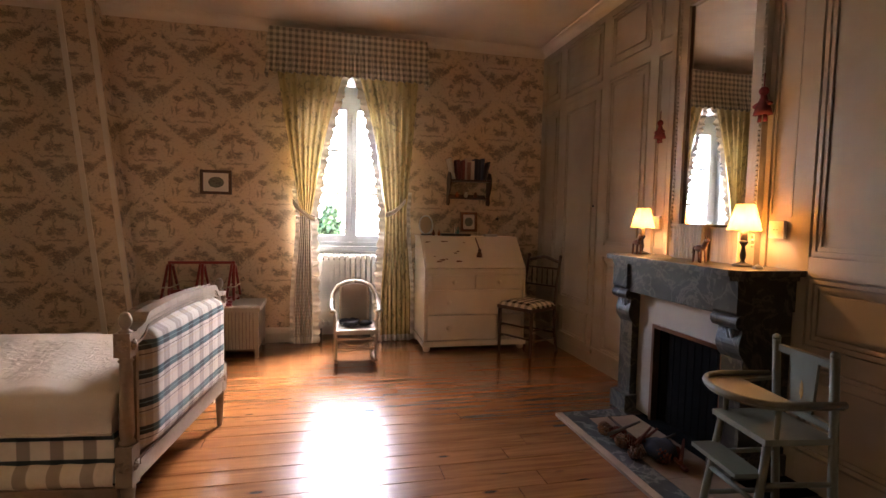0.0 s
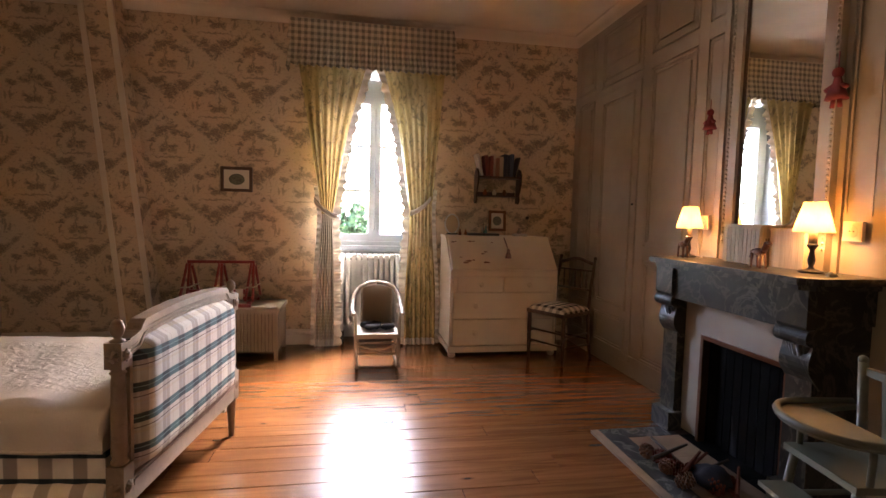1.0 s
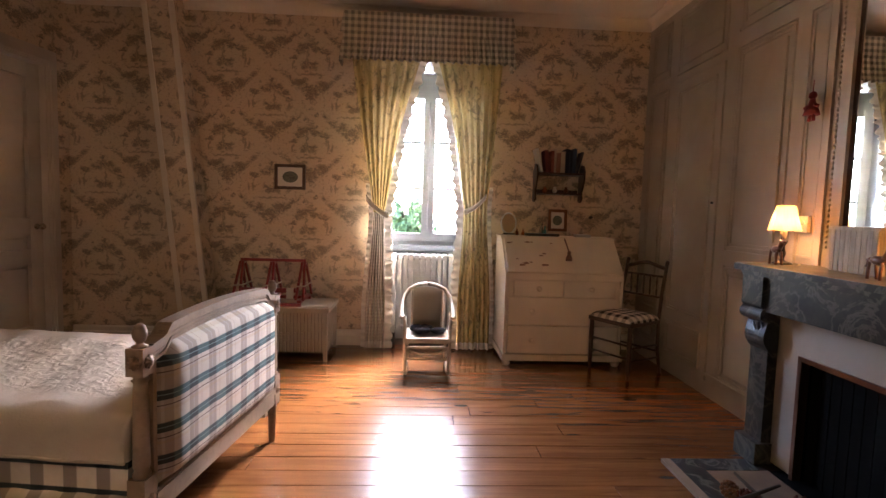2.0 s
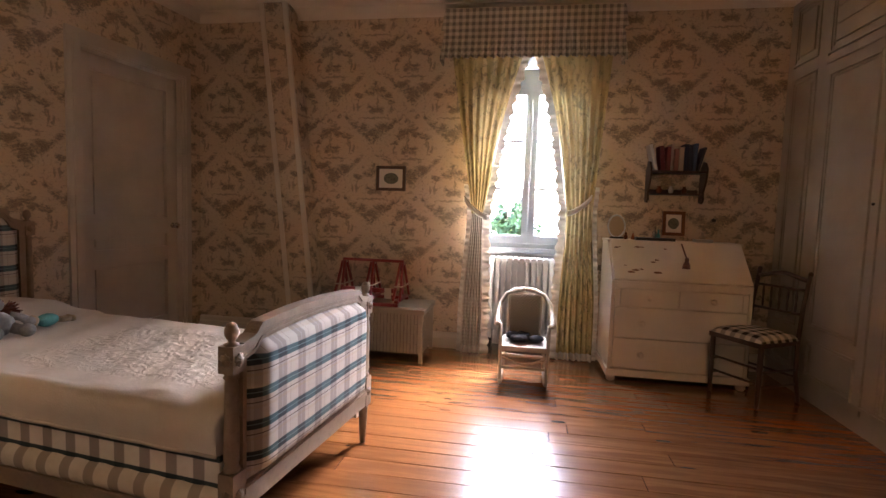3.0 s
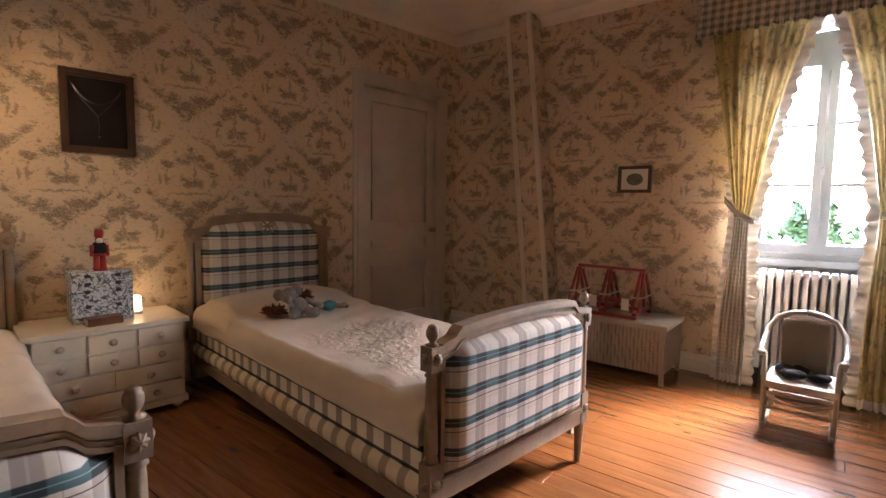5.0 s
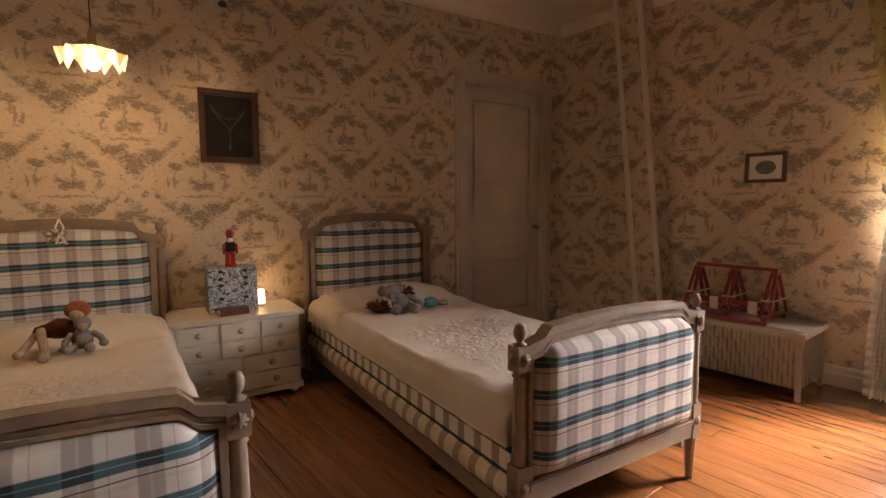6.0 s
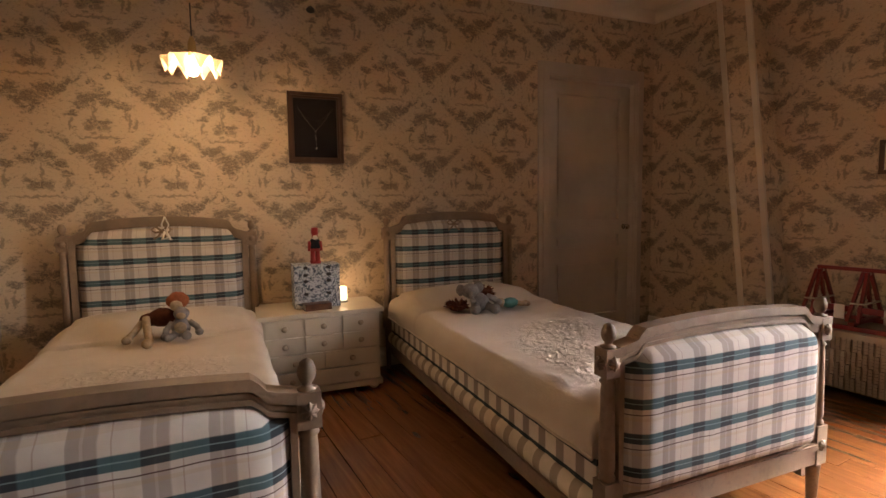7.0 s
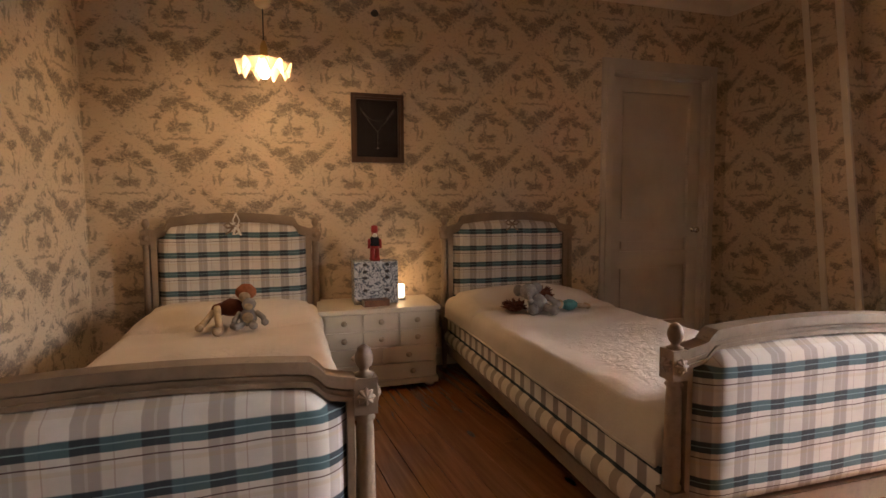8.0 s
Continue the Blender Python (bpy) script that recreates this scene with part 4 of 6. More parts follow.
def bedspread(m, label, seed):
    """Cover drawn over mattress and pillow, with a turned fold below the pillow."""
    rng = random.Random(seed)
    ph = [rng.uniform(0, 6) for _ in range(6)]

    def at(u, v):
        x = 0.085 + (LEN - 0.127) * min(u / 0.985, 1.0)
        shut = max(u - 0.985, 0.0) / 0.015
        # once round from one lower edge over the top to the other
        half, top, low = 0.518, 0.536, 0.402
        drop = top - low
        r = 0.07
        total = 2 * (drop - r) + math.pi * r + 2 * (half - r)
        s = v * total
        if s < drop - r:
            y, z, flat = -half, low + s, 0.0
        elif s < drop - r + math.pi * r / 2:
            k = (s - drop + r) / r
            y, z, flat = -half + r - r * math.cos(k), top - r + r * math.sin(k), 0.4
        elif s < total - (drop - r + math.pi * r / 2):
            y, z, flat = -half + r + (s - (drop - r + math.pi * r / 2)), top, 1.0
        elif s < total - (drop - r):
            k = (s - (total - (drop - r + math.pi * r / 2))) / r
            y, z, flat = half - r + r * math.sin(k), top - r + r * math.cos(k), 0.4
        else:
            y, z, flat = half, low + (total - s), 0.0
        pil = smooth01((0.62 - x) / 0.22) * smooth01((x - 0.05) / 0.16)
        side = 1 - (abs(y) / half) ** 4
        z += flat * (0.062 * pil * side + 0.010 * smooth01((0.66 - x) / 0.02) + 0.008 * math.sin(3.1 * x + ph[0]) + 0.006 * math.sin(5 * y + 4 * x + ph[1]))
        z += flat * 0.004 * math.sin(23 * x + 9 * y + ph[2]) - 0.02 * flat * smooth01((x - 2.0) / 0.4)
        out = 0.004 * math.sin(9 * x + ph[3]) + 0.003 * math.sin(21 * x + ph[4]) + 0.012 * pil
        y += math.copysign(out, y) * (1 - flat * 0.6)
        z = z + (low - z) * shut
        return (x, y, z)
    ob = thing("bedspread", m, label, "bedspread", "bedspreads on the twin beds")
    part("cover", cloth(at, 132, 72), M_SPREAD, ob, smooth=True)

    def fold(u, v):
        x, y, z = at(0.02 + 0.235 * u, v)
        e = 0.007 if u < 0.99 else 0.001
        return (x + 0.012 * math.sin(7 * v + ph[5]) * u, y * (1 + 0.008 * (e > 0.002)), z + e)
    part("turned_fold", cloth(fold, 40, 72), M_SPREAD, ob, "part of the cover folded back over the pillow", smooth=True)
    for s in (-1, 1):
        part("hem", tube(B(), [at(i / 40, 0 if s < 0 else 1) for i in range(41)], 0.006, 6), M_SPREAD, ob, smooth=True)
    return ob


BED2, BED1 = L @ pose(0.055, -2.105, 0), L @ pose(0.055, -4.06, 0, 0, 0, 1.9)
bed_b = make_bed(BED2, "grey limed carved bed with teal plaid padded ends")
bow(bed_b, 0.10, 1.075)
bed_a = copy_thing(bed_b, BED1)
bedspread(BED2, "cream embroidered bedspread over the bed beside the door", 4)
bedspread(BED1, "cream bedspread drawn over a pillow on the bed", 9)
ribbon_star = B()
tube(ribbon_star, [(0, 0.0, 0.09), (0, 0.02, 0.04), (0, 0.0, 0.0), (0, -0.02, 0.04), (0, 0.0, 0.09)], 0.005)
tube(ribbon_star, [(0, -0.004, 0.0), (0, -0.02, -0.05), (0, 0.01, -0.04), (0, 0.028, -0.055), (0, 0.004, 0.0)], 0.008)
solid("hanging_ribbon", ribbon_star, M_PAPERW, BED1 @ pose(0.105, 0.02, 1.075), "white ribbon star hung on the carved headboard", "ribbon", smooth=True)


# ---- soft toys ----
def cloth_mat(name, c):
    g = Graph(name, 0.95, spec=0.15)
    k = g.mix(g.step(g.noise(40.0, 4), 0.3, 0.7), c, tuple(x * 0.7 for x in c))
    g.bump(g.noise(160.0, 3), 0.6, 0.006)
    return g.done(k)


M_PLGREY, M_PLTEAL, M_PLRUST, M_PLSKIN, M_PLBROWN = (cloth_mat(n, c) for n, c in (("grey_plush", (0.30, 0.27, 0.24)), ("teal_cloth", (0.10, 0.27, 0.25)), ("rust_wool", (0.33, 0.11, 0.045)), ("beige_plush", (0.46, 0.34, 0.21)), ("brown_plush", (0.14, 0.045, 0.025))))


def plush(name, m, label, pieces):
    """A soft toy of rounded limbs: (part, material, balls, limbs); a limb is a bent tube with a round end."""
    t = thing(name, m, label, "soft toy", "toys on the beds")
    for pname, mat, balls, limbs in pieces:
        for x, y, z, rx, ry, rz in balls:
            bm = ball(B(), (x, y, z), rx, ry, rz, 14)
            for v in bm.verts:
                v.co += (v.co - Vector((x, y, z))) * 0.10 * noise.noise(v.co * 45)
            part(pname, bm, mat, t, smooth=True)
        for r, pts in limbs:
            bm = tube(B(), pts, r, 10)
            part("limb", bm, mat, t, smooth=True)
            part("paw", ball(B(), pts[-1], r * 1.35, r * 1.35, r * 1.25, 14), mat, t, smooth=True)
    return t


TOYS2, TOYS1 = BED2 @ pose(0, 0, -0.028), BED1 @ pose(0.05, 0, -0.028)
plush("plush_elephant", TOYS2 @ pose(0.70, -0.10, 0.565, 0, 0, -10), "grey plush elephant slumped on the bed against the pillow",
      [("body", M_PLGREY, [(0.05, 0.0, 0.055, 0.055, 0.06, 0.06)], [(0.026, [(0.08, -0.03, 0.04), (0.12, -0.05, 0.025), (0.14, -0.055, 0.028)]), (0.026, [(0.08, 0.04, 0.035), (0.12, 0.07, 0.022), (0.14, 0.075, 0.025)]), (0.020, [(0.04, 0.05, 0.09), (0.05, 0.09, 0.075), (0.06, 0.12, 0.05)])]),
       ("head", M_PLGREY, [(0.03, -0.055, 0.125, 0.05, 0.055, 0.05)], [(0.014, [(0.07, -0.06, 0.12), (0.095, -0.065, 0.10), (0.10, -0.06, 0.075)])]),
       ("ear", M_PLGREY, [(0.01, 0.0, 0.145, 0.014, 0.04, 0.038), (0.01, -0.115, 0.13, 0.014, 0.03, 0.038)], [])])
rng = random.Random(21)
for m, lab in ((TOYS2 @ pose(0.64, -0.03, 0.66), "dark brown shaggy doll lying behind the plush elephant"), (TOYS2 @ pose(0.72, -0.25, 0.60), "dark brown shaggy doll lying flat beside the pillow")):
    t = thing("shaggy_doll", m, lab, "soft toy", "toys on the beds")
    part("body", ball(B(), (0, 0, 0), 0.04, 0.065, 0.032, 14), M_PLBROWN, t, smooth=True)
    tufts = B()
    for i in range(70):
        a, c = rng.uniform(0, 6.28), rng.uniform(-0.4, 1)
        d = Vector((math.cos(a) * math.sqrt(1 - c * c), math.sin(a) * math.sqrt(1 - c * c), c))
        p = Vector((d.x * 0.036, d.y * 0.06, d.z * 0.028))
        rod(tufts, p, p + d * 0.026 + Vector((rng.uniform(-0.012, 0.012), rng.uniform(-0.012, 0.012), 0)), 0.007, 0.002, 5)
    tagged(part("wool", tufts, M_PLBROWN, t), kind="stuff")
plush("cloth_doll", TOYS2 @ pose(0.73, 0.05, 0.565, 0, 0, 8), "cloth doll in a teal dress lying on the bedspread",
      [("dress", M_PLTEAL, [(0.03, 0.06, 0.032, 0.04, 0.06, 0.034)], []),
       ("leg", M_PLSKIN, [], [(0.014, [(0.04, 0.10, 0.026), (0.05, 0.15, 0.018), (0.05, 0.19, 0.016)]), (0.014, [(0.02, 0.11, 0.026), (0.01, 0.15, 0.018), (0.015, 0.20, 0.016)])]),
       ("head", M_PLSKIN, [(0.02, -0.015, 0.04, 0.03, 0.03, 0.03)], [])])
plush("plush_monkey", TOYS1 @ pose(0.62, 0.12, 0.585, 0, 0, 0), "grey plush monkey with a pale face sitting on the bed",
      [("body", M_PLGREY, [(0.06, 0.0, 0.045, 0.04, 0.045, 0.05)], [(0.015, [(0.06, -0.04, 0.07), (0.09, -0.065, 0.04), (0.11, -0.07, 0.012)]), (0.015, [(0.06, 0.04, 0.07), (0.08, 0.075, 0.045), (0.09, 0.085, 0.018)]), (0.017, [(0.09, -0.025, 0.02), (0.13, -0.035, 0.015), (0.16, -0.05, 0.018)]), (0.017, [(0.09, 0.025, 0.02), (0.13, 0.03, 0.015), (0.155, 0.03, 0.018)])]),
       ("head", M_PLGREY, [(0.06, 0.005, 0.115, 0.034, 0.036, 0.034)], []),
       ("muzzle", M_PLSKIN, [(0.09, 0.005, 0.108, 0.016, 0.022, 0.018), (0.10, 0.0, 0.05, 0.014, 0.028, 0.03)], [])])
plush("rag_doll", TOYS1 @ pose(0.57, 0.03, 0.590, 0, 0, 0), "rag doll with rust wool hair and a dark red coat",
      [("hair", M_PLRUST, [(0.02, 0.075, 0.165, 0.045, 0.055, 0.045)], []),
       ("coat", M_PLBROWN, [(0.03, 0.0, 0.085, 0.05, 0.065, 0.05), (0.02, -0.06, 0.075, 0.035, 0.045, 0.035)], []),
       ("leg", M_PLSKIN, [], [(0.019, [(0.05, -0.07, 0.09), (0.09, -0.065, 0.06), (0.14, -0.05, -0.01), (0.19, -0.055, -0.012)]), (0.017, [(0.05, -0.09, 0.07), (0.09, -0.12, 0.03), (0.12, -0.15, 0.0)])]),
       ("face", M_PLSKIN, [(0.055, 0.07, 0.145, 0.022, 0.03, 0.03)], [])])

# ---- chest of drawers between the beds ----
CH = L @ pose(0.0, -3.150, 0) @ Matrix.Diagonal((1, 1, 0.955, 1))
CHT = L @ pose(0.0, -3.150, 0.5493)
chest = thing("chest_of_drawers", CH, "cream painted chest with small wooden-knobbed drawers between the beds", "chest of drawers")
part("carcass", bx(B(), 0.025, -0.365, 0.055, 0.455, 0.365, 0.548), M_CHEST, chest, bevel=0.004)
part("top", bx(B(), 0.012, -0.392, 0.548, 0.482, 0.392, 0.575), M_CHEST, chest, bevel=0.009)
part("plinth", bx(B(), 0.02, -0.378, 0.035, 0.470, 0.378, 0.075), M_CHEST, chest, bevel=0.008)
for y in (-0.33, 0.33):
    for x in (0.06, 0.425):
        part("bun_foot", turned(B(), [(0.018, 0), (0.03, 0.012), (0.028, 0.03), (0.018, 0.037)], (x, y, 0)), M_CHEST, chest, smooth=True)


def drawer(y0, y1, z0, z1, knobs):
    d = part("drawer", bx(B(), 0.44, y0, z0, 0.472, y1, z1), M_CHEST, chest, bevel=0.004)
    for y in knobs:
        k = part("knob", turned(B(), [(0.010, 0), (0.008, 0.008), (0.017, 0.016), (0.019, 0.024), (0.012, 0.031), (0.003, 0.033)]), M_LIGHTW, d, "wooden knob", smooth=True)
        k.matrix_basis = pose(0.472, y, (z0 + z1) / 2, 0, 90, 0)


for r in range(2):
    for c in range(3):
        y = -0.35 + c * 0.236
        drawer(y + 0.002, y + 0.223, 0.438 - r * 0.118, 0.538 - r * 0.118, (y + 0.1125,))
for y in (-0.35, 0.004):
    drawer(y + 0.002, y + 0.340, 0.200, 0.305, (y + 0.171,))
drawer(-0.348, 0.347, 0.084, 0.188, (-0.20, 0.20))

mini = thing("drawer_box", CHT @ pose(0.21, -0.005, 0.0), "small box of drawers in black and white printed card", "drawer box")
part("case", bx(B(), -0.09, -0.148, 0.0, 0.09, 0.148, 0.285), M_CARD, mini, bevel=0.003)
for c in range(2):
    for z0, z1 in ((0.006, 0.105), (0.109, 0.190), (0.194, 0.232), (0.236, 0.279)):
        y = -0.145 + c * 0.147
        d = part("small_drawer", bx(B(), 0.085, y, z0, 0.096, y + 0.142, z1), M_CARD, mini, bevel=0.002)
        # no cut-out: a thin dark disc paints the shade in the finger hole
        part("painted_notch", turned(B(), [(0.016, 0), (0.016, 0.002)], (0, 0, 0), 14), M_IRON, d).matrix_basis = pose(0.0958, y + 0.071, z1 - 0.012, 0, 90, 0) @ Matrix.Diagonal((0.7, 1, 1, 1))
nut = thing("toy_soldier", CHT @ pose(0.21, 0.0, 0.285), "red, white and black painted wooden toy soldier", "figurine")
bm = B()
bx(bm, -0.03, -0.032, 0.0, 0.03, 0.032, 0.014)
turned(bm, [(0.024, 0.014), (0.017, 0.02), (0.015, 0.085), (0.02, 0.09)], (0, -0.016, 0), 12)
turned(bm, [(0.024, 0.014), (0.017, 0.02), (0.015, 0.085), (0.02, 0.09)], (0, 0.016, 0), 12)
turned(bm, [(0.022, 0.195), (0.024, 0.2), (0.023, 0.235), (0.018, 0.242)], (0, 0, 0), 14)
turned(bm, [(0.028, 0.085), (0.034, 0.10), (0.026, 0.135), (0.031, 0.155), (0.02, 0.165)], (0, 0, 0), 14)
for s in (-1, 1):
    rod(bm, (0.004, s * 0.036, 0.15), (0.008, s * 0.04, 0.085), 0.011, 0.009)
ball(bm, (0, 0, 0.182), 0.021, 0.021, 0.022)
part("figure", bm, paint("toy_paint", (0.34, 0.02, 0.018), 0.35, 0.15), nut, smooth=True)
part("coat", turned(B(), [(0.030, 0.100), (0.036, 0.104), (0.028, 0.135), (0.033, 0.155), (0.021, 0.167)], (0, 0, 0), 14), M_NAVY, nut, "black coat", smooth=True)
part("beard", ball(B(), (0.014, 0, 0.172), 0.014, 0.018, 0.020), M_PAPERW, nut, "white beard", smooth=True)
bk = thing("book", CHT @ pose(0.36, -0.02, 0.0, 0, 0, 186), "small dark red bound book lying on the chest", "book")
part("cover", bx(bx(bx(B(), -0.045, -0.085, 0.0, 0.045, 0.085, 0.004), -0.045, -0.085, 0.038, 0.045, 0.085, 0.042), -0.045, -0.085, 0.004, -0.041, 0.085, 0.038), M_MID, bk)
part("pages", bx(B(), -0.040, -0.081, 0.004, 0.042, 0.081, 0.038), M_PAPERW, bk)
night = thing("night_light", CHT @ pose(0.17, 0.185, 0.0), "small white glass night light, switched on", "lamp")
part("base", turned(B(), [(0.032, 0), (0.034, 0.006), (0.030, 0.014)]), M_WHITE, night, smooth=True)
part("glass", turned(B(), [(0.028, 0.014), (0.031, 0.02), (0.029, 0.10), (0.022, 0.108), (0.018, 0.105)]), M_CANDLE, night, smooth=True)

# ---- frame with a necklace, hung over the chest ----
fr = thing("picture_frame", L @ pose(0.0, -3.09, 1.764), "dark wooden frame with a necklace on black velvet", "picture frame")
bm = B()
for t, s in ((0.030, 0.0), (0.022, 0.016)):
    a, b, w = 0.188 - s, 0.242 - s, 0.024
    bx(bm, 0.002, -a, -b, t, a, -b + w)
    bx(bm, 0.002, -a, b - w, t, a, b)
    bx(bm, 0.002, -a, -b + w, t - 0.0005, -a + w, b - w)
    bx(bm, 0.002, a - w, -b + w, t - 0.0005, a, b - w)
part("moulding", bm, M_DARK, fr, bevel=0.005)
part("velvet", bx(B(), 0.002, -0.17, -0.22, 0.008, 0.17, 0.22), M_BLACKV, fr)
bm = B()
tube(bm, [(0.012, -0.125 + 0.25 * i / 20, 0.15 - 0.10 * (1 - ((i - 10) / 10) ** 2)) for i in range(21)], 0.0018, 5)
tube(bm, [(0.012, -0.125 + 0.125 * i / 10, 0.15 - 0.17 * (i / 10) ** 0.8) for i in range(11)], 0.0018, 5)
tube(bm, [(0.012, 0.125 - 0.125 * i / 10, 0.15 - 0.17 * (i / 10) ** 0.8) for i in range(11)], 0.0018, 5)
rod(bm, (0.012, 0, -0.02), (0.012, 0, -0.13), 0.0018)
ball(bm, (0.013, 0, -0.02), 0.007)
ball(bm, (0.013, 0, -0.14), 0.007, 0.007, 0.012)
part("necklace", bm, M_CHROME, fr, "fine silver chain necklace", smooth=True)
gp = part("glass", bx(B(), 0.018, -0.166, -0.216, 0.020, 0.166, 0.216), M_GLASS, fr)
gp.visible_shadow = False

# ---- pendant lamp ----
PEN = L @ pose(0.72, -3.80, 0)
pen = thing("pendant_lamp", PEN, "rise-and-fall pendant with a frilled opal glass shade, lit", "lamp")
ZP = 1.945
part("cable", rod(B(), (0, 0, ZP + 0.13), (0, 0, CEIL), 0.0035), M_IRON, pen)
part("counterweight", turned(B(), [(0.008, 0), (0.038, 0.02), (0.046, 0.06), (0.040, 0.115), (0.044, 0.12), (0.012, 0.128)], (0, 0, 2.25)), M_GLASSW, pen, "white porcelain weight", smooth=True)
part("ceiling_rose", turned(B(), [(0.01, -0.06), (0.05, -0.045), (0.06, 0.0)], (0, 0, CEIL)), M_WHITE, pen, smooth=True)
part("socket", turned(B(), [(0.022, 0.045), (0.024, 0.06), (0.02, 0.11), (0.01, 0.14)], (0, 0, ZP)), M_BRASS, pen, smooth=True)


def frilled(u, v):
    k = 2 * math.pi * u
    wave = (0.5 + 0.5 * math.cos(10 * k)) ** 0.7
    r = 0.028 + 0.100 * v ** 0.9 * (1 + 0.22 * wave * v)
    return (r * math.cos(k), r * math.sin(k), ZP + 0.055 - 0.045 * v ** 1.3 - 0.058 * (1 - wave) * v ** 2 + 0.012 * wave * v ** 3)


part("shade", cloth(frilled, 160, 12), M_GLASSW, pen, "frilled opal glass shade", smooth=True)
part("bulb", ball(B(), (0, 0, ZP - 0.025), 0.028, 0.028, 0.034, 14), M_BULB2, pen, smooth=True)


def lamp(name, m, watts, size=0.03, color=(1.0, 0.60, 0.27)):
    d = bpy.data.lights.new(name, "POINT")
    d.energy, d.shadow_soft_size, d.color = watts, size, color
    new(name, d).matrix_world = m


hook = solid("wall_hook", turned(ball(B(), (0, 0, 0.02), 0.022, 0.03, 0.02), [(0.016, 0), (0.012, 0.02), (0.022, 0.035)]), M_IRON, L @ pose(0.0, -3.10, 2.56, 0, 90, 0), "small dark iron hook high on the wall", "hook", smooth=True)

# ---- wicker chest and red rack ----
wc = thing("wicker_chest", pose(1.325, -0.53, 0), "white painted wicker blanket chest against the window wall", "chest")
bm = B()
bx(bm, 0.02, 0.02, 0.07, 0.94, 0.46, 0.39)
# inner body darkened to paint in the shade between the strands
part("basket", bm, paint("shadowed_cane", (0.22, 0.17, 0.12), 0.8), wc, "inner cane, coloured dark for the shade between strands", bevel=0.006)
strands = B()
for j in range(16):
    z = 0.075 + j * 0.0197
    for i in range(33):
        x = 0.035 + i * 0.0275
        o = 0.008 if (i + j // 4) % 2 else -0.002
        bx(strands, x, 0.012 - o, z, x + 0.0195, 0.02, z + 0.0180)
    for i in range(15):
        y = 0.035 + i * 0.0278
        o = 0.007 if (i + j // 4) % 2 else -0.003
        bx(strands, 0.94, y, z, 0.948 + o, y + 0.0195, z + 0.0180)
st = part("weave", strands, M_WICK, wc)
tagged(st, kind="stuff")
lid = part("lid", bx(B(), -0.012, -0.012, 0.392, 0.968, 0.478, 0.428), M_WICK, wc, bevel=0.01)
for y in (0.004, 0.045):
    part("lid_braid", rod(B(), (0.0, y, 0.43), (0.955, y, 0.43), 0.006), M_WICK, lid, smooth=True)
for x in (0.02, 0.94):
    for y in (0.02, 0.46):
        part("corner_post", bx(B(), x - 0.014, y - 0.014, 0.0, x + 0.014, y + 0.014, 0.39), M_WICK, wc, bevel=0.006)

rack = thing("red_rack", pose(1.57, -0.50, 0.436), "red painted wooden rack with rope and white tags", "rack")
for y in (0.0, 0.36):
    part("base_bar", bx(B(), -0.03, y - 0.014, 0.0, 0.50, y + 0.014, 0.026), M_RED, rack, bevel=0.003)
part("top_bar", bx(B(), -0.025, 0.165, 0.335, 0.495, 0.190, 0.358), M_RED, rack, bevel=0.004)
for x in (-0.012, 0.235, 0.482):
    part("base_cross", bx(B(), x - 0.016, 0.0, 0.026, x + 0.016, 0.36, 0.046), M_RED, rack, bevel=0.003)
    for y in (0.02, 0.34):
        for dx in (-0.022, 0.022):
            bm = B()
            ring_join(bm, [[bm.verts.new((x + dx * f + a, yy + b, z)) for a, b in ((-0.009, -0.011), (0.009, -0.011), (0.009, 0.011), (-0.009, 0.011))] for z, yy, f in ((0.046, y, 1.3), (0.335, 0.178 + (y - 0.18) * 0.12, 0.45))])
            part("leg", bm, M_RED, rack, bevel=0.002)
    part("rope", tube(B(), [(x - 0.03, 0.06, 0.15), (x + 0.03, 0.06, 0.152), (x + 0.032, 0.30, 0.15), (x - 0.03, 0.30, 0.148), (x - 0.03, 0.06, 0.15)], 0.006, 6), M_ROPE, rack, "white rope lashing", smooth=True)
    part("cap", bx(B(), x - 0.018, 0.160, 0.318, x + 0.018, 0.196, 0.334), M_ROPE, rack)
for x in (0.10, 0.345):
    part("cross_slat", bx(B(), x - 0.10, 0.05, 0.10, x + 0.10, 0.066, 0.135), M_RED, rack, bevel=0.003)
    part("tag", bx(B(), x + 0.03, 0.038, 0.055, x + 0.085, 0.042, 0.14), M_PAPERW, rack, "blank white tag")

# ---- small picture on the window wall ----


def framed(name, m, w, h, label, wood_mat, oval=True):
    f = thing(name, m, label, "picture")
    bm = B()
    t = 0.024
    bx(bm, -w, -t, -h, w, 0, -h + 0.026)
    bx(bm, -w, -t, h - 0.026, w, 0, h)
    bx(bm, -w, -t + 0.001, -h + 0.026, -w + 0.026, 0, h - 0.026)
    bx(bm, w - 0.026, -t + 0.001, -h + 0.026, w, 0, h - 0.026)
    part("moulding", bm, wood_mat, f, bevel=0.004)
    part("mount", bx(B(), -w + 0.02, -0.012, -h + 0.02, w - 0.02, -0.002, h - 0.02), M_PAPERW, f)
    o = turned(B(), [(1.0, 0.0), (1.0, 0.03)], (0, 0, 0), 28)
    ov = part("print", o, paint("print_ink", (0.16, 0.17, 0.13), 0.8, 0.3, 0.8), f, "small oval grey-green print")
    ov.matrix_basis = pose(0, -0.0125, 0, 90, 0, 0) @ Matrix.Diagonal((w * 0.5, h * 0.45, 0.05, 1))
    return f


framed("small_picture", pose(1.855, -0.003, 1.478), 0.132, 0.108, "small oval print in a dark wooden frame", M_DARK)

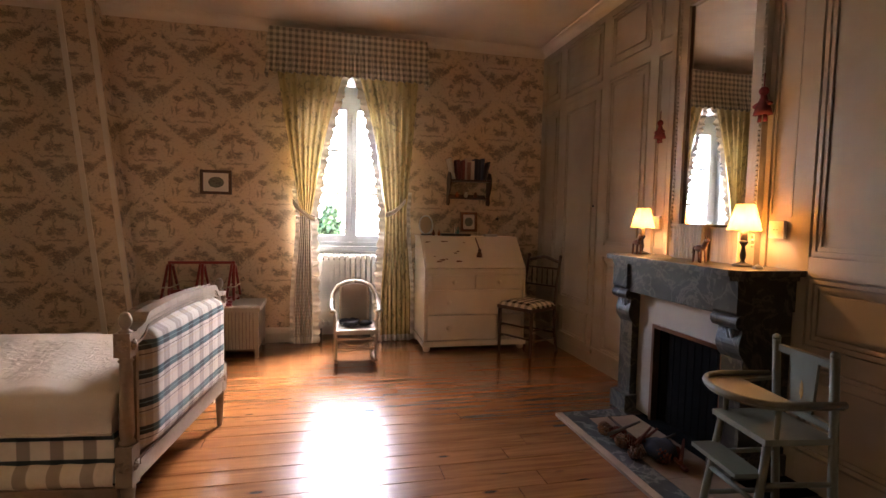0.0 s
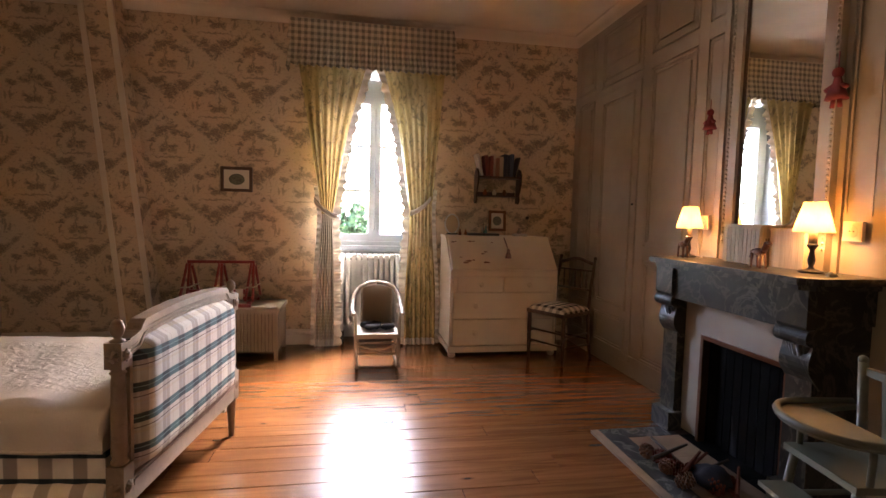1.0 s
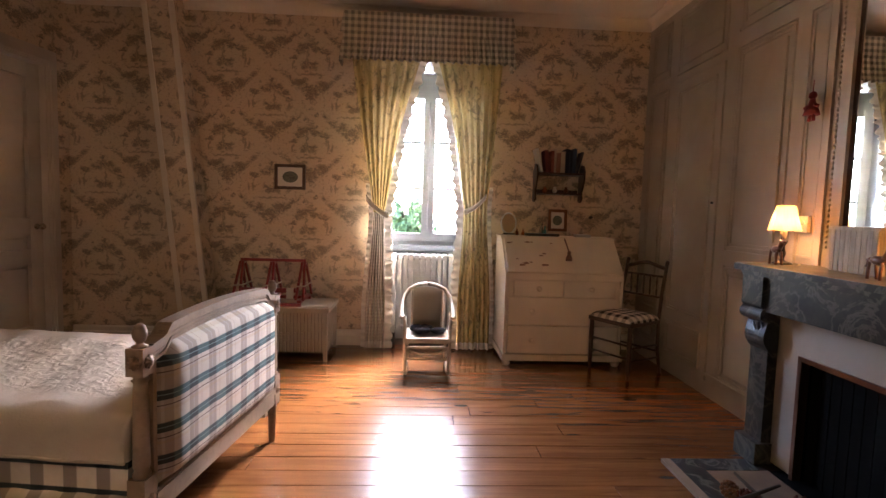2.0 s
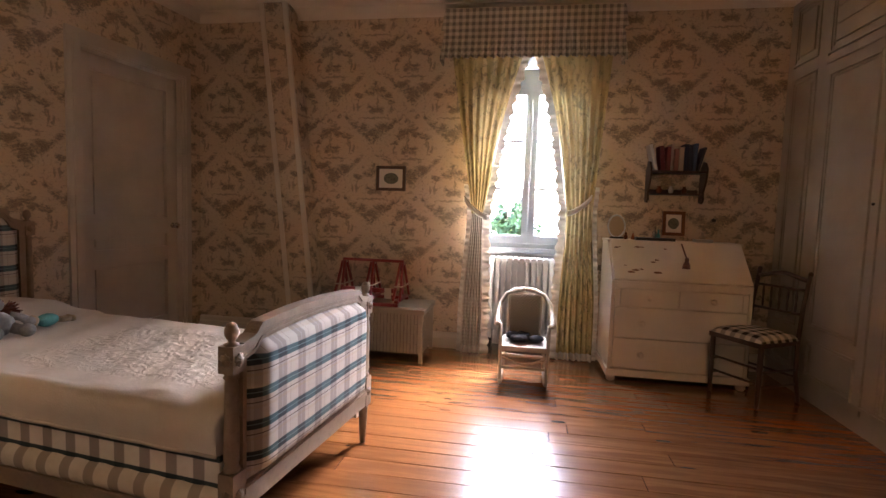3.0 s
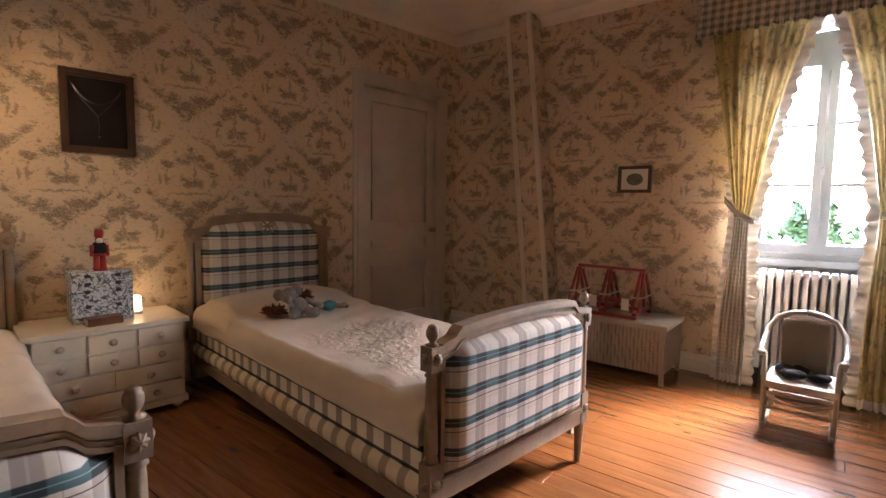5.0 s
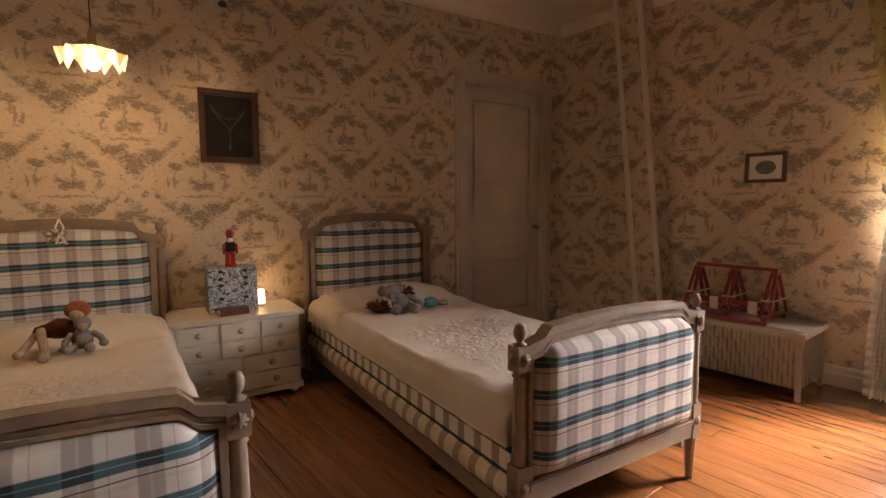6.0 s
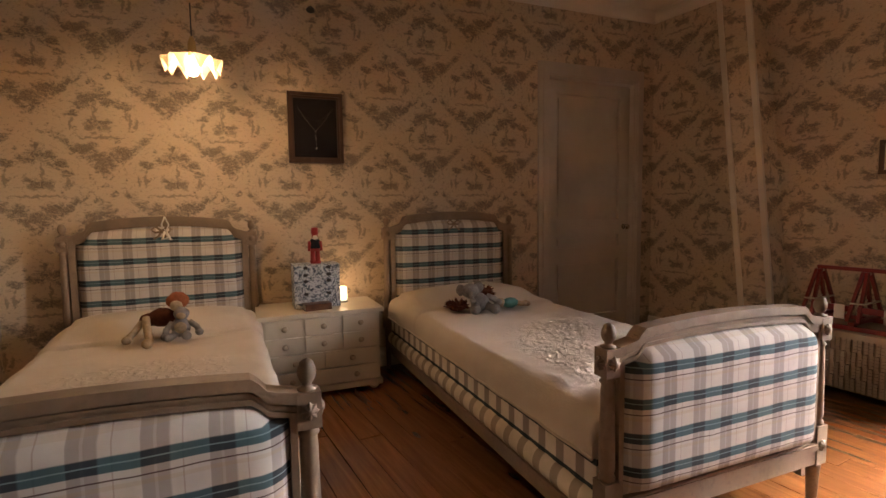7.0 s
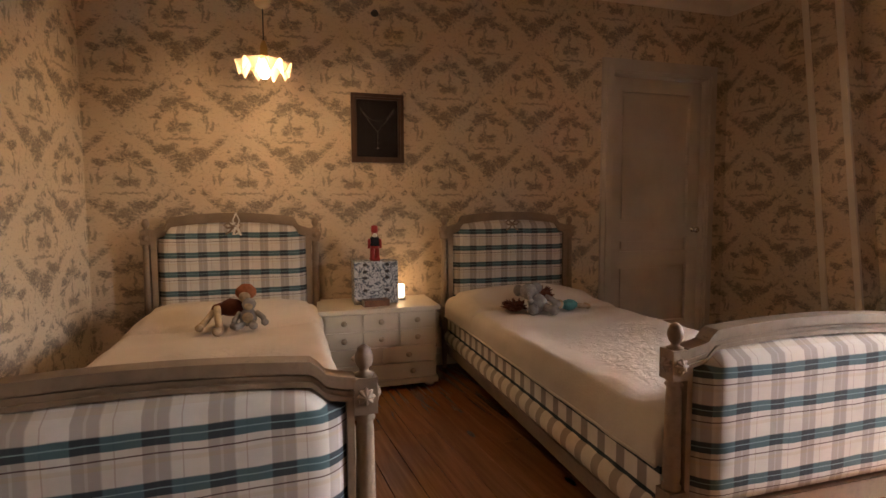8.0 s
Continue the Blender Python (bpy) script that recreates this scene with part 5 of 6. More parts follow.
# ---- hanging shelf and books ----
sh = thing("wall_shelf", pose(4.20, 0.0, 0), "dark carved wooden shelf hung on the wall", "shelf")
part("upper_board", bx(B(), -0.21, -0.155, 1.565, 0.20, -0.002, 1.582), M_DARK, sh, bevel=0.003)
part("lower_board", bx(B(), -0.20, -0.12, 1.395, 0.19, -0.002, 1.408), M_DARK, sh, bevel=0.003)
part("back_rail", bx(B(), -0.20, -0.014, 1.41, 0.19, -0.002, 1.44), M_DARK, sh)
for x in (-0.212, 0.200):
    out = [(0.0, 1.34), (-0.06, 1.33), (-0.10, 1.36), (-0.085, 1.42), (-0.12, 1.47), (-0.15, 1.54), (-0.15, 1.60), (-0.11, 1.65), (-0.06, 1.66), (-0.02, 1.62), (0.0, 1.60)]
    part("bracket", prism(B(), [(y - 0.002, z) for y, z in out], x, x + 0.014), M_DARK, sh, "scrolled end", bevel=0.003)
BOOKS = ((-0.175, 0.022, 0.205, (0.55, 0.52, 0.46), -15), (-0.130, 0.030, 0.190, (0.16, 0.03, 0.03), -6), (-0.092, 0.028, 0.185, (0.24, 0.06, 0.05), 0), (-0.060, 0.016, 0.205, (0.50, 0.38, 0.30), 0),
         (-0.036, 0.030, 0.168, (0.36, 0.16, 0.11), 0), (-0.002, 0.034, 0.182, (0.55, 0.42, 0.30), 0), (0.036, 0.030, 0.205, (0.022, 0.026, 0.05), 0), (0.070, 0.026, 0.200, (0.03, 0.035, 0.06), 0),
         (0.100, 0.024, 0.212, (0.05, 0.075, 0.13), 3), (0.135, 0.016, 0.19, (0.05, 0.05, 0.06), 14))
for i, (x, w, h, col, tilt) in enumerate(BOOKS):
    tone = "pale" if sum(col) > 1.1 else ("dark blue" if col[2] > col[0] else "brown-red")
    b = thing("book", pose(4.20 + x, -0.075, 1.583, 0, tilt, 0), tone + " cloth-bound book standing on the shelf", "book", "books on the shelf")
    cover = paint("book_cloth", col, 0.7, 0.15)
    bm = B()
    bx(bm, 0, -0.065, 0, 0.003, 0.06, h)
    bx(bm, w - 0.003, -0.065, 0, w, 0.06, h)
    bx(bm, 0.003, -0.067, 0, w - 0.003, -0.063, h)
    part("cover", bm, cover, b, bevel=0.001)
    part("pages", bx(B(), 0.003, -0.063, 0.004, w - 0.003, 0.055, h - 0.005), M_PAPERW, b)
ornaments = ((-0.12, 0.02, M_PLRUST), (-0.03, 0.018, M_PAPERW), (0.07, 0.02, M_COPPER))
for x, r, mat in ornaments:
    solid("small_jar", turned(B(), [(r * 0.6, 0), (r, 0.012), (r * 1.1, 0.03), (r * 0.5, 0.045), (r * 0.7, 0.055)]), mat, pose(4.20 + x, -0.07, 1.408), "little pottery jar on the lower shelf board", "jar", "jars on the shelf", smooth=True)

# ---- slant-front desk ----
dk = thing("slant_front_desk", pose(3.68, -0.02, 0), "cream painted slant-front desk with chipped paint", "desk")
DW, DD, DH = 0.955, 0.525, 1.015
for x0, x1 in ((0.0, 0.022), (DW - 0.022, DW)):
    part("side_panel", prism(B(), [(0, 0.07), (-DD, 0.07), (-DD, 0.745), (-0.27, DH), (0, DH)], x0, x1), M_DESK, dk, bevel=0.003)
part("top", bx(B(), -0.008, -0.285, DH, DW + 0.008, 0.0, DH + 0.018), M_DESK, dk, bevel=0.004)
part("back_board", bx(B(), 0.022, -0.012, 0.07, DW - 0.022, 0.0, DH), M_DESK, dk)
part("writing_board", bx(B(), 0.022, -DD + 0.002, 0.725, DW - 0.022, -0.012, 0.743), M_DESK, dk)
a = math.atan2(DH - 0.745, DD - 0.27)
ln = math.hypot(DH - 0.745, DD - 0.27)
flap = part("flap", bx(B(), 0.012, 0.0, 0.0, DW - 0.012, ln, 0.02), M_DESK, dk, "sloping flap with worn paint", bevel=0.004)
flap.matrix_basis = pose(0, -DD - 0.006, 0.747, math.degrees(a), 0, 0)
rng = random.Random(21)
for cx, cy, s in ((0.05, 0.30, 0.014), (0.075, 0.305, 0.010), (0.13, 0.07, 0.02), (0.17, 0.09, 0.022), (0.21, 0.10, 0.012), (0.20, 0.31, 0.016), (0.235, 0.31, 0.012), (0.30, 0.17, 0.014), (0.33, 0.19, 0.016), (0.32, 0.075, 0.02), (0.10, 0.13, 0.009), (0.40, 0.30, 0.01)):
    ol = []
    for i in range(9):
        k = i * 2 * math.pi / 9
        r = s * rng.uniform(0.55, 1.1)
        ol.append((cx + 1.5 * r * math.cos(k), cy + 0.6 * r * math.sin(k)))
    part("paint_chip", prism(B(), ol, 0.0195, 0.0208, "z"), M_CHIP, flap, "bare wood where paint has flaked")
part("rail", bx(B(), 0.022, -DD - 0.004, 0.700, DW - 0.022, -DD + 0.02, 0.725), M_DESK, dk)
part("carcass", bx(B(), 0.022, -DD + 0.02, 0.075, DW - 0.022, -0.012, 0.725), M_DESK, dk)


def desk_drawer(x0, x1, z0, z1, knobs):
    d = part("drawer", bx(B(), x0, -DD - 0.010, z0, x1, -DD + 0.022, z1), M_DESK, dk, bevel=0.004)
    for x in knobs:
        k = part("knob", turned(B(), [(0.012, 0), (0.009, 0.008), (0.019, 0.017), (0.021, 0.026), (0.013, 0.034), (0.003, 0.036)]), M_DESK, d, smooth=True)
        k.matrix_basis = pose(x, -DD - 0.010, (z0 + z1) / 2, 90, 0, 0)


desk_drawer(0.067, 0.460, 0.570, 0.692, (0.265,))
desk_drawer(0.473, DW - 0.067, 0.570, 0.692, (0.69,))
desk_drawer(0.032, DW - 0.032, 0.340, 0.556, (0.22, DW - 0.22))
desk_drawer(0.032, DW - 0.032, 0.106, 0.326, (0.22, DW - 0.22))
for x in (0.026, DW - 0.064):
    part("lopper", bx(B(), x, -DD - 0.008, 0.57, x + 0.034, -DD + 0.02, 0.69), M_DESK, dk, bevel=0.003)
part("plinth", bx(B(), -0.012, -DD - 0.018, 0.045, DW + 0.012, 0.0, 0.095), M_DESK, dk, bevel=0.008)
for x in (0.03, DW - 0.03):
    for y in (-DD + 0.02, -0.05):
        part("bun_foot", turned(B(), [(0.022, 0), (0.034, 0.015), (0.03, 0.038), (0.02, 0.047)], (x, y, 0)), M_DESK, dk, smooth=True)
tas = thing("tassel", pose(4.20, -0.350, 0.985), "brown tassel hanging from the key of the desk flap", "tassel")
part("cord", rod(B(), (0, 0.01, 0.035), (0, -0.125, -0.06), 0.006), M_MID, tas)
part("fringe", turned(B(), [(0.028, 0), (0.024, 0.03), (0.012, 0.055), (0.016, 0.065), (0.010, 0.08)], (0, -0.135, -0.135)), M_MID, tas, smooth=True)

TZ = DH + 0.018
m1 = thing("oval_frame", pose(3.77, -0.10, TZ, -8, 0, 0), "small oval white standing frame", "frame")
bm = B()
tube(bm, [(0.065 * math.cos(k), 0, 0.10 + 0.09 * math.sin(k)) for k in (i * math.pi / 14 for i in range(29))], 0.007)
part("rim", bm, M_WHITE, m1, smooth=True)
ov = part("picture", turned(B(), [(1, 0), (1, 0.03)], n=24), M_PLSKIN, m1)
ov.matrix_basis = pose(0, 0.003, 0.10, 90, 0, 0) @ Matrix.Diagonal((0.062, 0.087, 0.1, 1))
part("stand", bx(B(), -0.05, -0.03, 0.0, 0.05, 0.02, 0.012), M_IRON, m1)
for x, y, r, h, mat, lab in ((3.83, -0.17, 0.014, 0.055, M_PLBROWN, "tiny brown bottle on the desk"), (3.885, -0.16, 0.013, 0.05, M_PLRUST, "tiny rust-coloured bottle on the desk"), (4.055, -0.12, 0.018, 0.115, M_CHROME, "small grey glass bottle on the desk"), (4.075, -0.16, 0.014, 0.085, M_PLTEAL, "small blue-green bottle on the desk"), (4.41, -0.13, 0.022, 0.075, M_SLIP, "cream lidded pot on the desk")):
    solid("small_bottle", turned(B(), [(r, 0), (r * 1.05, h * 0.1), (r, h * 0.55), (r * 0.45, h * 0.7), (r * 0.45, h * 0.92), (r * 0.6, h)]), mat, pose(x, y, TZ), lab, "bottle", "bottles on the desk", smooth=True)
for x, w, mat in ((3.95, 0.055, M_IRON), (4.09, 0.09, M_IRON), (4.39, 0.06, M_WHITE)):
    solid("small_tray", bx(B(), -w, -0.05, 0, w, 0.04, 0.022), mat, pose(x, -0.20, TZ), "little low dark box on the desk" if mat is M_IRON else "little white box on the desk", "box", bevel=0.005)
framed("small_picture", pose(4.215, -0.03, TZ + 0.135, -4, 0, 0), 0.085, 0.098, "little print in a red-brown frame standing on the desk", M_COPPER)
solid("wall_hook", ball(rod(B(), (0, 0, 0), (0, -0.03, 0.01), 0.008), (0, -0.03, 0.0), 0.02, 0.012, 0.014), M_IRON, pose(4.52, 0.0, 1.205), "small dark hook on the wallpaper", "hook", smooth=True)

# ---- dark chair beside the desk ----
ch = thing("side_chair", pose(4.62, -0.645, 0, 0, 0, 121), "dark turned wooden chair with a black checked seat", "chair")
for x in (-0.175, 0.175):
    part("front_leg", turned(B(), [(0.011, 0), (0.014, 0.05), (0.017, 0.2), (0.014, 0.22), (0.019, 0.25), (0.016, 0.41)], (x, 0.175, 0), 10), M_DARK, ch, smooth=True)
    part("back_post", tube(B(), [(x * 1.05, -0.215, 0.0), (x, -0.18, 0.2), (x, -0.175, 0.42), (x, -0.20, 0.65), (x, -0.245, 0.86)], 0.014, 8), M_DARK, ch, smooth=True)
    part("post_tip", ball(B(), (x, -0.248, 0.868), 0.016, 0.016, 0.02), M_DARK, ch, smooth=True)
    for z in (0.13, 0.23):
        part("stretcher", rod(B(), (x, -0.185, z), (x, 0.175, z + 0.01), 0.008), M_DARK, ch, smooth=True)
for y, z in ((0.175, 0.16), (0.175, 0.26), (-0.18, 0.18)):
    part("stretcher", rod(B(), (-0.175, y, z), (0.175, y, z), 0.008), M_DARK, ch, smooth=True)
part("seat_frame", prism(B(), [(-0.19, 0.20), (0.19, 0.20), (0.18, -0.19), (-0.18, -0.19)], 0.40, 0.432, "z"), M_DARK, ch, bevel=0.01)


def cushion(u, v):
    x, y = -0.188 + 0.376 * u, -0.185 + 0.385 * v
    e = (1 - abs(2 * u - 1) ** 5) * (1 - abs(2 * v - 1) ** 5)
    return (x, y, 0.428 + 0.052 * e ** 0.5)


part("seat_cushion", cloth(cushion, 30, 30), M_SEAT, ch, "black and cream gingham seat", smooth=True)
top = B()
tube(top, [(-0.175 + 0.35 * i / 12, -0.24, 0.825 + 0.035 * math.sin(math.pi * i / 12) ** 2) for i in range(13)], 0.015)
part("top_rail", top, M_DARK, ch, smooth=True)
for z in (0.60, 0.76):
    part("back_rail", rod(B(), (-0.175, -0.195 - 0.2 * (z - 0.6), z), (0.175, -0.195 - 0.2 * (z - 0.6), z), 0.009), M_DARK, ch, smooth=True)
for i in range(5):
    x = -0.115 + i * 0.0575
    part("spindle", turned(B(), [(0.005, 0), (0.009, 0.04), (0.006, 0.07), (0.009, 0.11), (0.005, 0.16)], (x, -0.205 - 0.012, 0.60), 8), M_DARK, ch, smooth=True)

# ---- child's rocking chair ----
rk = thing("rocking_chair", pose(3.065, -0.65, 0), "child's white painted wicker rocking chair before the radiator", "rocking chair")
for s in (-1, 1):
    x = s * 0.155
    part("rocker", tube(B(), [(x, -0.29 + 0.56 * i / 14, 0.014 + 0.055 * ((i - 6.5) / 7.5) ** 2) for i in range(15)], 0.013), M_ROCK, rk, smooth=True)
    part("front_leg", rod(B(), (s * 0.16, -0.20, 0.03), (s * 0.168, -0.185, 0.44), 0.013, 0.013), M_ROCK, rk, smooth=True)
    part("back_leg", rod(B(), (s * 0.15, 0.14, 0.03), (s * 0.155, 0.12, 0.27), 0.013, 0.013), M_ROCK, rk, smooth=True)
    arm = [(s * 0.185, -0.215, 0.445), (s * 0.195, -0.10, 0.455), (s * 0.195, 0.02, 0.47), (s * 0.185, 0.10, 0.53), (s * 0.14, 0.135, 0.60), (s * 0.07, 0.145, 0.632), (0.0, 0.148, 0.64)]
    part("arm", tube(B(), arm, 0.016), M_ROCK, rk, "bent cane arm running into the back hoop", smooth=True)
    part("arm_pad", ball(B(), (s * 0.185, -0.215, 0.448), 0.024, 0.028, 0.018), M_ROCK, rk, smooth=True)
    part("side_brace", rod(B(), (s * 0.158, -0.195, 0.14), (s * 0.152, 0.13, 0.14), 0.009), M_ROCK, rk, smooth=True)
for y, z in ((-0.195, 0.13), (0.13, 0.13), (-0.19, 0.215)):
    part("front_brace", rod(B(), (-0.155, y, z), (0.155, y, z), 0.009), M_ROCK, rk, smooth=True)
part("cross_brace", tube(B(), [(-0.15, -0.19, 0.20), (-0.05, -0.19, 0.165), (0.05, -0.19, 0.165), (0.15, -0.19, 0.20)], 0.008), M_ROCK, rk, smooth=True)
part("seat", prism(B(), [(-0.175, -0.205), (0.175, -0.205), (0.155, 0.13), (-0.155, 0.13)], 0.25, 0.285, "z"), M_ROCK, rk, "woven cane seat", bevel=0.01)
part("back_panel", cloth(lambda u, v: (-0.115 + 0.23 * u, 0.135 + 0.012 * math.sin(u * math.pi) + 0.01 * v, 0.285 + 0.33 * v - 0.02 * (2 * u - 1) ** 2 * v), 12, 10), M_WICK, rk, "woven cane back")
weave = B()
for j in range(26):
    z = 0.292 + j * 0.0122
    for i in range(18):
        x = -0.112 + i * 0.0125
        if (i + j) % 2:
            bx(weave, x, 0.122 + 0.012 * math.sin((x + 0.115) / 0.23 * math.pi), z, x + 0.011, 0.134 + 0.012 * math.sin((x + 0.115) / 0.23 * math.pi), z + 0.010)
tagged(part("back_weave", weave, M_WICK, rk), kind="stuff")
for x in (-0.118, 0.118):
    part("back_stay", rod(B(), (x, 0.12, 0.27), (x, 0.148, 0.615), 0.010), M_ROCK, rk, smooth=True)
nav = B()
rng = random.Random(8)
for i in range(14):
    ball(nav, (rng.uniform(-0.10, 0.10), rng.uniform(-0.12, 0.06), 0.02 + rng.uniform(0, 0.025)), rng.uniform(0.03, 0.055), rng.uniform(0.03, 0.05), rng.uniform(0.016, 0.028))
solid("folded_cloth", nav, M_NAVY, pose(3.065, -0.65, 0.285), "crumpled navy cloth on the seat of the rocking chair", "cloth", smooth=True)

# ---- fireplace ----
fp = thing("fireplace", ID, "grey veined marble fireplace with scrolled legs and pale slips", "fireplace")
MY0, MY1, MX, MZ = -3.02, -1.92, 4.60, 1.0
outline = [(EAST - 0.018, MY0), (MX + 0.05, MY0), (MX, MY0 + 0.05), (MX, MY1 - 0.05), (MX + 0.05, MY1), (EAST - 0.018, MY1)]
part("shelf", prism(B(), outline, MZ - 0.028, MZ, "z"), M_MARBLE, fp, bevel=0.008)
out2 = [(EAST - 0.018, MY0 + 0.03), (MX + 0.07, MY0 + 0.03), (MX + 0.03, MY0 + 0.07), (MX + 0.03, MY1 - 0.07), (MX + 0.07, MY1 - 0.03), (EAST - 0.018, MY1 - 0.03)]
part("shelf_moulding", prism(B(), out2, MZ - 0.052, MZ - 0.028, "z"), M_MARBLE, fp, bevel=0.008)
part("frieze", bx(B(), MX + 0.075, MY0 + 0.075, 0.775, EAST - 0.018, MY1 - 0.075, MZ - 0.052), M_MARBLE, fp, bevel=0.004)
for y in (MY0 + 0.045, MY1 - 0.045 - 0.15):
    bm = B()
    bx(bm, MX + 0.055, y, 0.800, EAST - 0.018, y + 0.15, MZ - 0.0525)
    leg = part("leg", bx(bm, MX + 0.115, y + 0.012, 0.10, EAST - 0.018, y + 0.138, 0.7995), M_MARBLE, fp, bevel=0.004)
    scroll = []
    for i in range(16):
        k = i / 15
        scroll.append((MX + 0.055 + 0.075 * k + 0.022 * math.sin(k * 2.2 * math.pi), 0.80 - 0.26 * k))
    prof = [(x, z) for x, z in scroll] + [(MX + 0.16, 0.54), (MX + 0.16, 0.80)]
    part("scroll", prism(B(), prof, y + 0.004, y + 0.146, "y"), M_MARBLE, leg, "carved scroll bracket", bevel=0.004)
    part("volute", rod(B(), (MX + 0.085, y - 0.004, 0.755), (MX + 0.085, y + 0.154, 0.755), 0.034, 0.034, 20), M_MARBLE, leg, smooth=False)
    bm = B()
    for i in range(5):
        rod(bm, (MX + 0.095 - 0.012 * math.sin(i), y + 0.03 + 0.0225 * i, 0.72), (MX + 0.128, y + 0.045 + 0.015 * i, 0.56), 0.016, 0.006, 8)
    part("acanthus", bm, M_MARBLE, leg, "carved leaf", smooth=True)
    part("leg_plinth", bx(B(), MX + 0.075, y - 0.006, 0.0, EAST - 0.018, y + 0.156, 0.11), M_MARBLE, leg, bevel=0.006)
SX = 4.76
part("slip", prism(B(), [(MY1 - 0.19, 0.02), (MY1 - 0.19, 0.78), (MY0 + 0.19, 0.78), (MY0 + 0.19, 0.02), (FY0, 0.02), (FY0, FTOP), (FY1, FTOP), (FY1, 0.02)], SX, SX + 0.03), M_SLIP, fp, "pale plaster slips", bevel=0.002)
bm = B()
bx(bm, SX - 0.012, FY1 - 0.004, 0.01, SX + 0.03, FY1 + 0.018, FTOP + 0.018)
bx(bm, SX - 0.012, FY0 - 0.018, 0.01, SX + 0.03, FY0 + 0.004, FTOP + 0.018)
bx(bm, SX - 0.012, FY0 + 0.004, FTOP - 0.004, SX + 0.029, FY1 - 0.004, FTOP + 0.018)
part("opening_trim", bm, M_COPPER, fp, "copper edging", bevel=0.004)
bm = B()
bx(bm, SX + 0.03, FY1, 0.0, EAST + 0.30, FY1 + 0.02, FTOP + 0.02)
bx(bm, SX + 0.03, FY0 - 0.02, 0.0, EAST + 0.30, FY0, FTOP + 0.02)
bx(bm, SX + 0.03, FY0, FTOP, EAST + 0.30, FY1, FTOP + 0.02)
bx(bm, EAST + 0.28, FY0, 0.0, EAST + 0.30, FY1, FTOP)
part("firebox", bm, M_SOOT, fp, "sooted black firebox")
shutter = part("shutter_frame", bx(B(), SX + 0.044, FY0 + 0.02, FTOP - 0.03, SX + 0.054, FY1 - 0.02, FTOP - 0.004), M_SOOT, fp)
for i in range(9):
    y = FY0 + 0.03 + i * 0.055
    bm = B()
    bx(bm, SX + 0.045, y, 0.02, SX + 0.052, y + 0.05, FTOP - 0.03)
    part("shutter_slat", bm, M_SOOT, shutter, bevel=0.002)
hearth = thing("hearth", ID, "stone hearth slab with a green marble border", "hearth")
HX0, HY0, HY1 = 4.225, -3.18, -2.075
part("hearth_bed", bx(B(), HX0 + 0.005, HY0 + 0.005, -0.02, EAST + 0.28, HY1 - 0.005, 0.004), M_DARKGAP, hearth)
for x0, y0, x1, y1, mat in ((HX0, HY0, HX0 + 0.045, HY1, M_STONE), (HX0 + 0.047, HY0, HX0 + 0.165, HY1, M_HEARTHB), (HX0 + 0.167, HY1 - 0.11, MX + 0.06, HY1, M_HEARTHB)):
    part("border_slab", bx(B(), x0, y0, -0.015, x1, y1, 0.012), mat, hearth, bevel=0.002)
for i in range(4):
    y = HY1 - 0.112 - 0.24 * (i + 1)
    part("hearth_tile", bx(B(), HX0 + 0.167, max(y + 0.003, HY0), -0.015, 4.70, y + 0.24, 0.010 + 0.001 * (i % 2)), M_STONE, hearth, bevel=0.002)
    part("hearth_tile", bx(B(), 4.703, max(y + 0.003, HY0), -0.015, EAST + 0.27, y + 0.24, 0.009), M_SOOT, hearth, bevel=0.002)
rng = random.Random(14)
for i in range(9):
    x, y = 4.40 + rng.uniform(-0.06, 0.16), -2.42 - 0.045 * i + rng.uniform(-0.03, 0.03)
    c = thing("pine_cone", pose(x, y, 0.045, rng.uniform(60, 110), 0, rng.uniform(0, 360)), "open brown pine cone lying on the hearth", "pine cone", "cones on the hearth")
    bm = B()
    for r in range(7):
        for k in range(7):
            an = k * 2 * math.pi / 7 + r * 0.45
            rr = 0.030 * math.sin(math.pi * (r + 1.2) / 9)
            ball(bm, (rr * math.cos(an), rr * math.sin(an), -0.035 + r * 0.012), 0.010, 0.010, 0.006)
    part("cone_body", bm, M_PLBROWN if i % 3 else M_CHIP, c, smooth=True)
for i in range(7):
    x, y, k = 4.52 + rng.uniform(-0.10, 0.10), -2.60 + rng.uniform(-0.2, 0.2), rng.uniform(0, 3)
    p, q = Vector((x - 0.13 * math.cos(k), y - 0.13 * math.sin(k), 0.035 + 0.02 * (i % 3))), Vector((x + 0.13 * math.cos(k), y + 0.13 * math.sin(k), 0.05 + 0.02 * (i % 3)))
    solid("kindling_stick", rod(B(), p, q, 0.011, 0.006, 7), M_BARK if i % 2 else M_PLBROWN, ID, "rough stick of kindling on the hearth", "stick", "kindling on the hearth")
bag = B()
ball(bag, (0, 0, 0.04), 0.075, 0.10, 0.05, 14)
for v in bag.verts:
    n = noise.noise(v.co * 18)
    v.co += v.co.normalized() * 0.02 * n
    v.co.z = max(v.co.z, 0.0)
solid("dark_sack", bag, M_NAVY, pose(4.50, -2.70, 0.012), "slumped dark cloth sack on the hearth", "sack", smooth=True)

